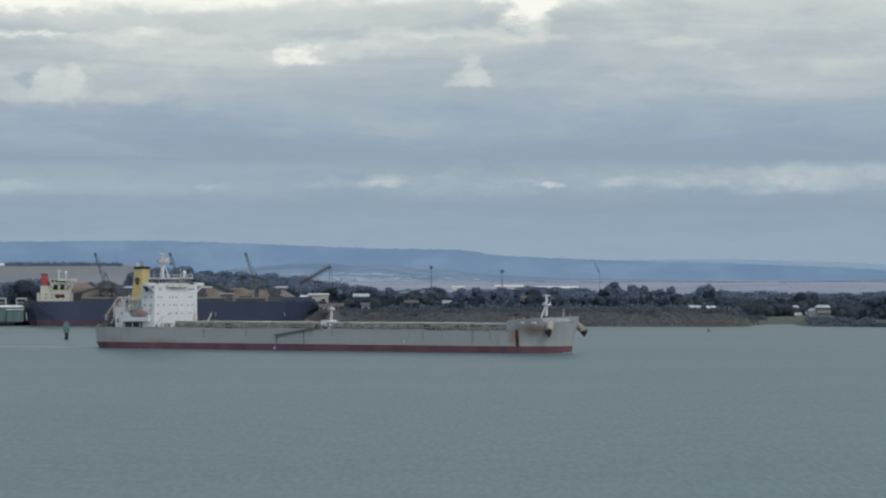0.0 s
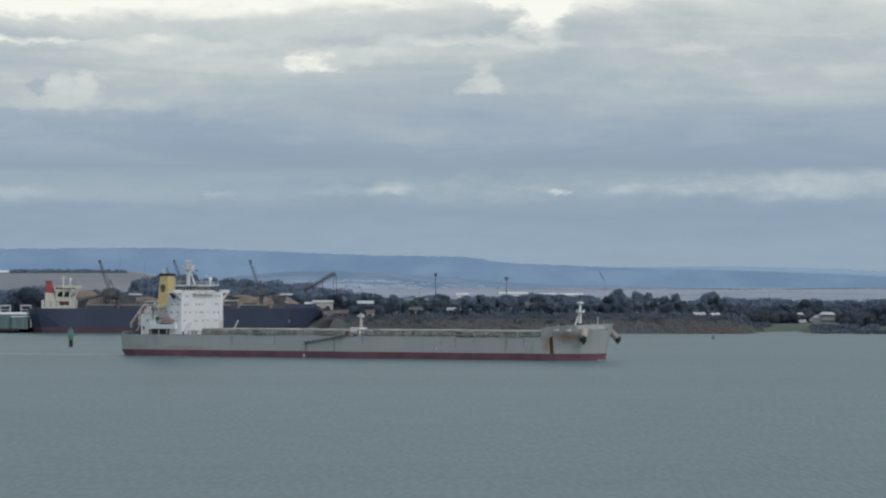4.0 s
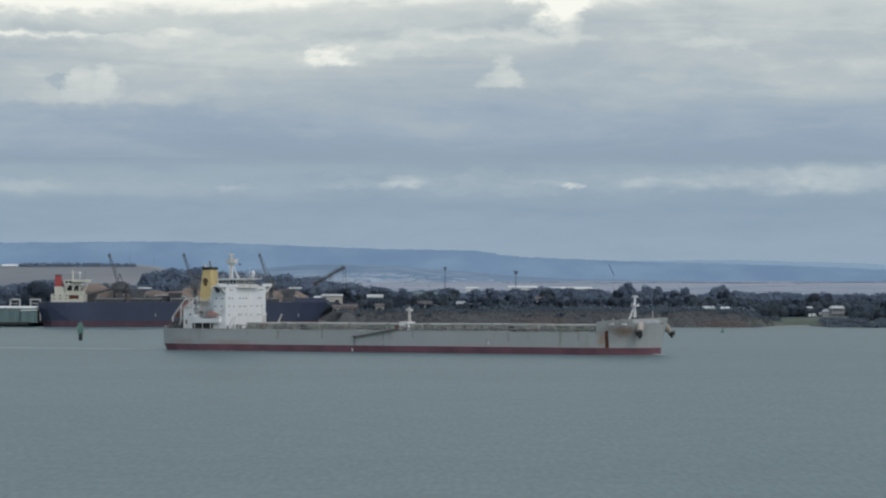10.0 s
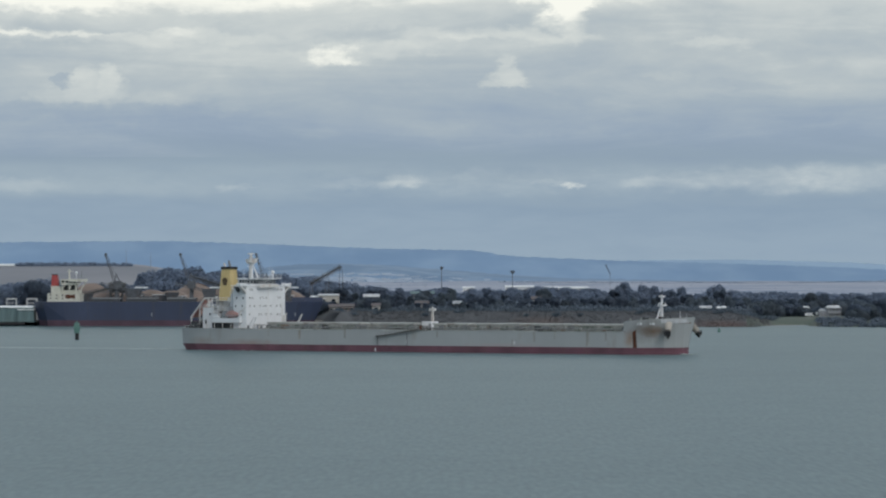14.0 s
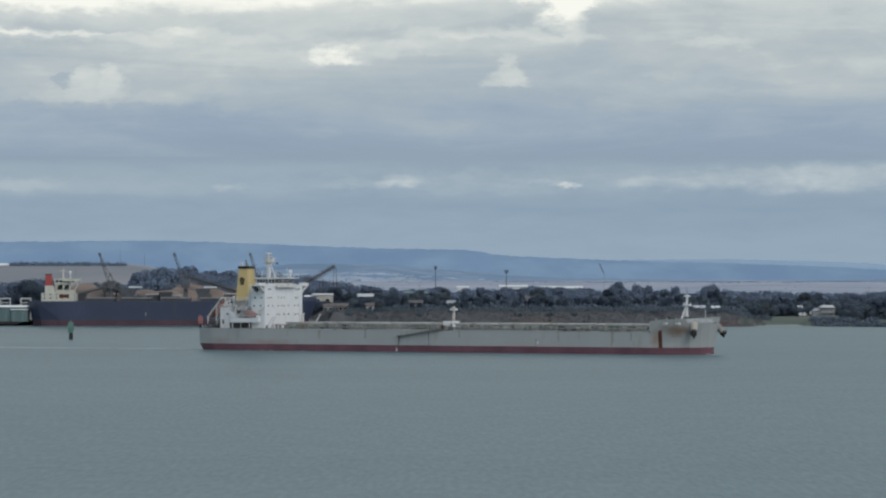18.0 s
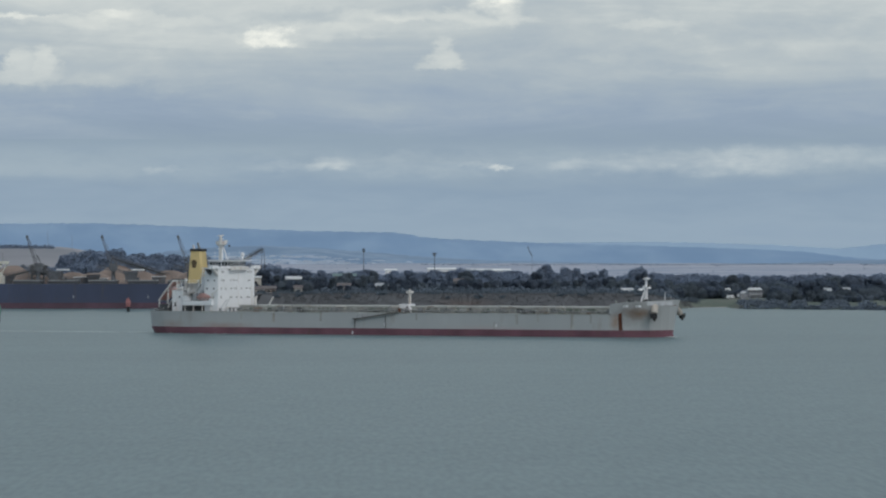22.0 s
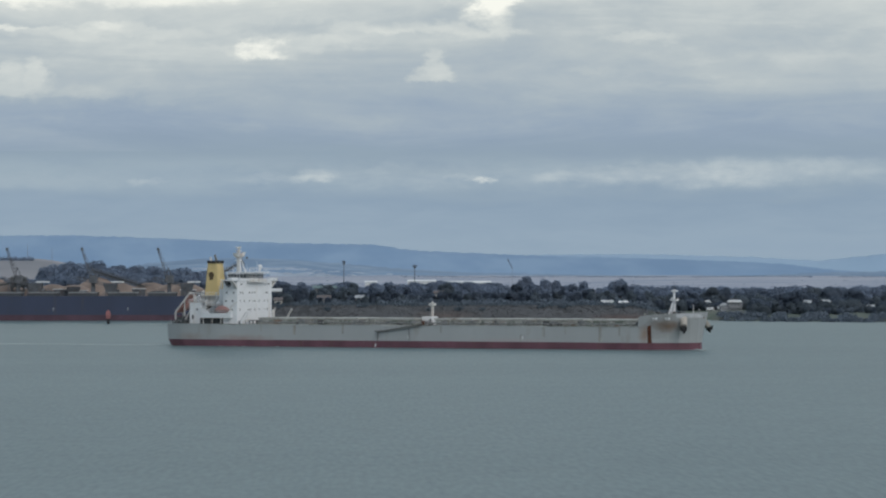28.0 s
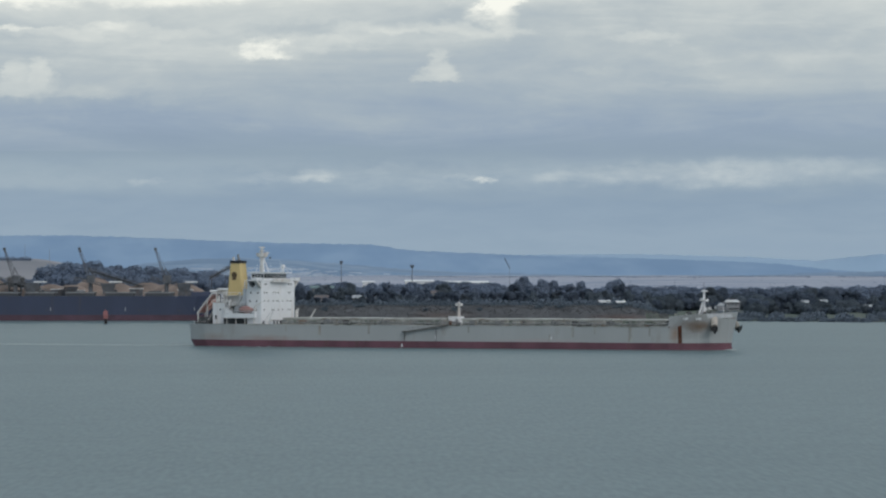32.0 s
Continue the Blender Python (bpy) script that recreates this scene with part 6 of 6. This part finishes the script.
# ---- trees ----
def leaf_quads(points, sizes, rng, facing):
    """Small leaf sprays, each a bent pair of faces turned roughly outwards."""
    n = len(points)
    c = facing / np.linalg.norm(facing, axis=1)[:, None] + rng.normal(size=(n, 3)) * 0.7
    c /= np.linalg.norm(c, axis=1)[:, None]
    a = np.cross(c, rng.normal(size=(n, 3)))
    a /= np.linalg.norm(a, axis=1)[:, None]
    b = np.cross(c, a)
    q = sizes[:, None]
    return np.stack([points + a * q * 1.25, points + b * q + c * q * 0.3, points - a * q * 1.25, points - b * q + c * q * 0.3], axis=1).reshape(-1, 3)


def leaf_mesh(name, sprays, material, solid=None):
    """A mesh of leaf sprays, four corners each, with an inner solid if there is one."""
    quads = np.arange(len(sprays)).reshape(-1, 4)
    verts = sprays
    if solid is not None and len(solid.v):
        verts = np.concatenate([sprays, np.array(solid.v)])
        quads = np.concatenate([quads, np.array(solid.f) + len(sprays)])
    me = bpy.data.meshes.new(name)
    me.vertices.add(len(verts))
    me.vertices.foreach_set("co", verts.astype(np.float32).ravel())
    me.loops.add(len(quads) * 4)
    me.loops.foreach_set("vertex_index", quads.astype(np.int32).ravel())
    me.polygons.add(len(quads))
    me.polygons.foreach_set("loop_start", np.arange(0, len(quads) * 4, 4, dtype=np.int32))
    me.materials.append(material)
    me.update(calc_edges=True)
    return me


def crown_shape(seed, spread, height, gaps, leaves=640):
    """Leaf sprays over a domed crown of many shallow lobes, with an uneven outline."""
    rng, sway = random.Random(seed), np.random.RandomState(seed)
    lobes, sprays, solid = [], [], Shape()
    mid = Vector((0, 0, height * (0.56 + 0.10 * gaps)))
    if gaps < 0.3:
        lobes.append((mid - Vector((0, 0, height * 0.08)), spread * 0.66))
    for k in range(rng.randint(13, 17)):
        a = 2.4 * k + rng.uniform(-0.6, 0.6)
        r = rng.uniform(0.12, 0.74) * spread
        dome = 0.84 - 0.44 * (r / spread) ** 2
        z = height * dome * (rng.uniform(0.42 + 0.3 * gaps, 1.0) if k > 3 else 0.97)
        lobes.append((Vector((r * math.cos(a), r * math.sin(a) * 0.8, z)), rng.uniform(0.20, 0.34) * spread * (1 - 0.2 * gaps)))
    for c, r in lobes:
        n = int(leaves * min(2.2, max(0.6, (r / spread / 0.3) ** 2)))
        d = sway.normal(size=(n, 3)) * (1, 1, 0.85)
        d /= np.linalg.norm(d, axis=1)[:, None]
        d *= (r * sway.uniform(0.90, 1.10, n))[:, None]
        out = np.array(c) + d - (0, 0, height * 0.28)
        sprays.append(leaf_quads(np.array(c) + d, sway.uniform(0.10, 0.20, n) * (520 / leaves) ** 0.5, sway, 0.25 * d / r + 1.3 * out / np.linalg.norm(out, axis=1)[:, None]))
        solid.ball(c, r * 0.96, r * 0.96, r * 0.88, 10, 7)
    return np.concatenate(sprays), solid, lobes


def tree_kind(seed, spread, height, material, gaps=0.0):
    """A tree of unit design: trunk, limbs and crown; returned well away below the ground line as a pattern to copy."""
    sprays, solid, lobes = crown_shape(seed, spread, height, gaps)
    tree = thing("tree", pose(0, 0, 0), "dark grey-green gum tree on the far shore", "tree", "shore trees")
    trunk = Shape().tube((0, 0, -0.5), (0.1, 0, height * 0.45), height * 0.028, height * 0.018, 7)
    for c, r in lobes:
        trunk.tube((0.1, 0, height * 0.30), c, height * 0.013, height * 0.006, 5)
    part("trunk", trunk, BARK, tree)
    crown = new("crown", leaf_mesh("crown", sprays, material, solid))
    crown.parent = tree
    return tree


SORTS = ((11, 6.0, 12.0, LEAF, 0), (12, 5.0, 11.0, LEAF_DULL, 0), (13, 7.0, 11.0, LEAF, 0), (14, 4.2, 12.5, LEAF, 0.6), (15, 6.5, 10.0, LEAF_DULL, 0), (16, 5.5, 13.0, LEAF, 0.4), (17, 5.0, 9.0, LEAF, 0), (18, 6.5, 6.5, LEAF_DULL, 0))
KINDS = [tree_kind(*s) for s in SORTS]
SIZES = [0.97 * max(v.co.z for c in k.children for v in c.data.vertices) for k in KINDS]
used = [False] * len(KINDS)
forest = random.Random(21)


def plant(u, y, top, k):
    """A tree at u and y whose top reaches that height in the picture."""
    x = across(u, y)
    g = land_height(x, y)
    want = spot(u, top, y).z - g
    scale = max(0.35, (want + 0.3) / SIZES[k])
    m = pose(x, y, g - 0.3, 0, 0, forest.uniform(0, 360))
    if used[k]:
        t = copy_thing(KINDS[k], m)
    else:
        t = KINDS[k]
        t.matrix_world = m
        used[k] = True
    return t, scale


pending = []
SKYLINE = ((-120, 500), (12, 503), (30, 497), (80, 498), (98, 504), (130, 516), (255, 486), (300, 476), (345, 476), (380, 484), (420, 485), (480, 487), (545, 491), (600, 503), (640, 508), (700, 515), (760, 511), (800, 515), (860, 513), (930, 516), (960, 511), (1020, 516), (1060, 516), (1090, 517), (1150, 517), (1230, 518), (1300, 518), (1400, 519), (1500, 520), (1620, 520), (1720, 519), (1840, 516), (1960, 520))
u = 575.0
while u < 1960:
    y = forest.uniform(2400, 2470)
    pending.append((u, y, between(SKYLINE, u) + forest.uniform(-2, 13), None))
    u += forest.uniform(8, 13)
for a, b, y, top in ((118, 250, 2470, 506), (636, 682, 2296, 530), (800, 830, 2294, 545), (1335, 1415, 2388, 541), (1335, 1450, 2395, 534), (1436, 1456, 2384, 545), (1508, 1532, 2268, 549), (1506, 1540, 2290, 541), (1597, 1612, 2288, 554), (1630, 1646, 2290, 550), (1604, 1668, 2262, 553), (1612, 1700, 2320, 540), (1722, 1765, 2266, 551),
                     (1790, 1832, 2270, 552), (1530, 1600, 2312, 544), (1652, 1960, 2314, 543), (1850, 1960, 2274, 552), (1478, 1530, 2380, 532), (1300, 1340, 2330, 545), (1285, 1345, 2350, 538)):
    u = a
    while u < b:
        pending.append((u, y + forest.uniform(-6, 6), top + forest.uniform(-2, 6), forest.choice((0, 2, 4, 6, 7, 7))))
        u += forest.uniform(6, 12)
u = 590.0
while u < 1960:
    if not 1335 < u < 1500:
        y = forest.uniform(2310, 2360)
        pending.append((u, y, between(SKYLINE, u) + forest.uniform(9, 22), None))
    u += forest.uniform(11, 22)
u = 600.0
while u < 1960:
    pending.append((u, forest.uniform(2500, 2560), between(SKYLINE, u) + forest.uniform(0, 6), None))
    u += forest.uniform(11, 18)
for u in (552, 562, 571, 583, 590, 597, 606, 615, 623, 650, 660, 672, 738, 752, 806, 818, 832):
    pending.append((u, 2288, forest.uniform(533, 541), None))
for u in (772, 779, 785, 791, 899, 906, 913, 948, 957, 966, 979, 990, 1001, 1009, 1022, 1034, 1043, 1052):
    pending.append((u, 2520, forest.uniform(511, 515), None))
for u, top, k in ((1094, 508, 0), (1107, 503, 1), (1140, 507, 0), (1154, 510, 1), (1205, 511, 1), (1266, 507, 2), (1279, 513, 1), (950, 509, 4), (940, 514, 1)):
    pending.append((u, 2440, top, -1 - k))
for name, u, y, v, w, roof, wall, label in HOUSES:
    if u > 1230:
        for k in range(3):
            pending.append((u + w * (k - 1) * 1.5 + forest.uniform(-3, 3), y - forest.uniform(6, 10), v + (forest.uniform(-2, 1) if k == 0 else forest.uniform(2, 5)), 7))
u = -110.0
while u < 96:
    pending.append((u, forest.uniform(2400, 2460), between(SKYLINE, u) + forest.uniform(-3, 8), None))
    u += forest.uniform(10, 16)
u = 250.0
while u < 600:
    pending.append((u, forest.uniform(2560, 2700), between(SKYLINE, u) + forest.uniform(-2, 8), None))
    pending.append((u + 6, forest.uniform(2480, 2540), between(SKYLINE, u) + forest.uniform(9, 22), None))
    u += forest.uniform(9, 14)
pending.sort(key=lambda row: row[1])
for u, y, top, k in pending[:290]:
    k = forest.randrange(7) if k is None else k
    slim = 0.8 if k < 0 else 1.0
    t, scale = plant(u, y, top, -1 - k if k < 0 else k)
    t.scale = (scale * slim * forest.uniform(0.9, 1.2), scale * slim * forest.uniform(0.85, 1.1), scale)

# The wood behind, too dense to count.
wood, inner, plain_crowns = [], Shape(), [crown_shape(a, b, c, e, 260) for a, b, c, d, e in SORTS]
for u, y, top, k in pending[290:]:
    k = forest.randrange(7) if k is None else k
    slim = 0.8 if k < 0 else 1.0
    k = -1 - k if k < 0 else k
    x = across(u, y)
    g = land_height(x, y) - 0.3
    h = max(0.35, (spot(u, top, y).z - g) / SIZES[k])
    w, a = h * slim * forest.uniform(0.9, 1.2), forest.uniform(0, 6.28)
    c, s = math.cos(a) * w, math.sin(a) * w
    turn = np.array(((c, s, 0), (-s, c, 0), (0, 0, h)))
    wood.append(plain_crowns[k][0] @ turn + (x, y, g))
    inner.add(np.array(plain_crowns[k][1].v) * (0.97, 0.97, 0.95) @ turn + (x, y, g), plain_crowns[k][1].f)
tagged(new("far_wood", leaf_mesh("far_wood", np.concatenate(wood), LEAF_FAR, inner)), "grey-green wood behind the shore trees, tinted for haze", "wood", "", "stuff")


def brush(name, count, place, size, material, label, seed):
    """A sheet of many low leafy tufts, too many to count."""
    rng, sway = random.Random(seed), np.random.RandomState(seed)
    spots = np.array([place(rng) for _ in range(count)])
    r = size[0] + (size[1] - size[0]) * sway.uniform(size=count) ** 2
    per = 16
    d = sway.normal(size=(count, per, 3)) * (0.55, 0.55, 0.38) + (0, 0, 0.32)
    d[:, :, 2] = np.abs(d[:, :, 2])
    points = (spots[:, None, :] + d * r[:, None, None]).reshape(-1, 3)
    sprays = leaf_quads(points, np.repeat(r, per) * sway.uniform(0.2, 0.36, count * per), sway, (d + (0, -0.35, 0.25)).reshape(-1, 3))
    return tagged(new(name, leaf_mesh(name, sprays, material)), label, "scrub", "", "stuff")


def bank_place(rng):
    u = rng.uniform(556, 1366)
    y = between(SHORE, u) + rng.uniform(0.5, 66)
    x = across(u, y)
    return x, y, land_height(x, y)


def point_place(rng):
    u = rng.uniform(1447, 1960)
    gap = noise.noise((u / 24, 0.7, 0.1))
    y = between(SHORE, u) + rng.uniform(0.5, 22 if gap > -0.1 else 6) + (rng.uniform(0, 55) if gap > 0.1 else 0.0)
    x = across(u, y)
    return x, y, land_height(x, y)


def wood_place(rng):
    u = rng.uniform(590, 1960)
    if 1335 < u < 1450 and rng.random() < 0.95:
        u = rng.uniform(600, 1300)
    y = rng.uniform(2300, 2420)
    if 1330 < u < 1510:
        y = rng.uniform(2385, 2440)
    x = across(u, y)
    return x, y, land_height(x, y)


def ridge_place(rng):
    u = 30 + 200 * rng.random() ** 1.3
    y = rng.uniform(3000, 3060)
    x = across(u, y)
    return x, y, land_height(x, y)


brush("scrub", 17000, bank_place, (0.2, 0.75), SCRUB, "dense brown saltbush scrub on the low bank", 31)


def bush_place(rng):
    while True:
        u = rng.uniform(556, 1372)
        y = between(SHORE, u) + rng.uniform(18, 70)
        if noise.noise((u / 22, y / 14, 0.4)) > -0.05 - (y - between(SHORE, u) - 50) / 60:
            return across(u, y), y, land_height(across(u, y), y)


brush("scrub", 5200, bush_place, (0.5, 2.0), LEAF_DULL, "grey-green bushes along the top of the bank", 36)
brush("scrub", 4200, point_place, (0.6, 2.2), UNDER, "dark low scrub along the point", 32)
brush("undergrowth", 9500, wood_place, (1.2, 3.6), UNDER, "dark undergrowth filling the shore wood", 33)
brush("hedgerow", 1100, ridge_place, (0.9, 2.6), LEAF_FAR, "dark tree belt along the crest of the field, tinted for haze", 34)


def plain_place(rng):
    u = rng.uniform(560, 2000)
    y = rng.uniform(3300, 4200)
    x = across(u, y)
    return x, y, land_height(x, y)


brush("hedgerow", 160, plain_place, (0.5, 1.0), LEAF_HAZE, "scattered haze-tinted bushes on the far plain", 35)


def hillfoot_place(rng):
    u = rng.uniform(880, 2000)
    if noise.noise((u / 60, 0.3, 2.2)) < -0.25:
        u = rng.uniform(1050, 1560)
    y = rng.uniform(4180, 4300)
    x = across(u, y)
    return x, y, land_height(x, y)


brush("hedgerow", 2600, hillfoot_place, (0.3, 0.8), LEAF_HAZE, "thin dark tree line at the foot of the hills, tinted for haze", 37)


def on_foothill(u, k):
    """A point of the foothill's face, k from its foot to its crest."""
    y = 4300 + 120 * k
    x = across(u, y)
    low, top = spot(u, 512, 4300).z, spot(u, between(FOOT, u), 4420).z
    return Vector((x, y, low + (top - low) * (1 - (1 - k) ** 1.6) + 3 * noise.noise((x / 120, y / 60, 1.5)) * math.sin(math.pi * k)))


def town():
    """A far town on the foothills: pale blocks a few picture points each."""
    rng = random.Random(44)
    s = Shape()
    for _ in range(240):
        p = on_foothill(rng.gauss(670, 80), rng.choice((0.14, 0.2, 0.24, 0.3, 0.42)) + rng.uniform(-0.03, 0.03))
        w, h = rng.uniform(1.0, 5.5), rng.uniform(0.3, 0.9)
        s.box(p.x - w, p.x + w, p.y - 2, p.y + 2, p.z - 2.0, p.z + h)
    return whole("far_town", s, TOWN, "roofs of a distant town, painted pale with haze", "town", kind="stuff")


town()


# ---- what moves ----
def motions():
    rows = []
    for t in strip(0.0, 32.0, 2.0):
        h = 0.57525 - 0.0039890 * t
        q = 0.56725 + 0.075817
        w = -0.0039890
        x = -39.908 + 0.021 * t + 3.11252 * (math.sin(q + w * t) - math.sin(q)) / w
        y = 1450.92 + 3.11252 * (math.cos(q + w * t) - math.cos(q)) / w
        rows.append((t, pose(x, y, 0, 0, 0, -math.degrees(h))))
    walk(carrier, rows)
    walk(wake, rows)
    for bank, speed in ((high_clouds, 100.0), (low_clouds, 40.0)):
        walk(bank, [(t, pose(0, 0, 0, 0, 0, -math.degrees(speed / FOCAL * (t - 13.0) / 32.0))) for t in (0.0, 16.0, 32.0)])


motions()
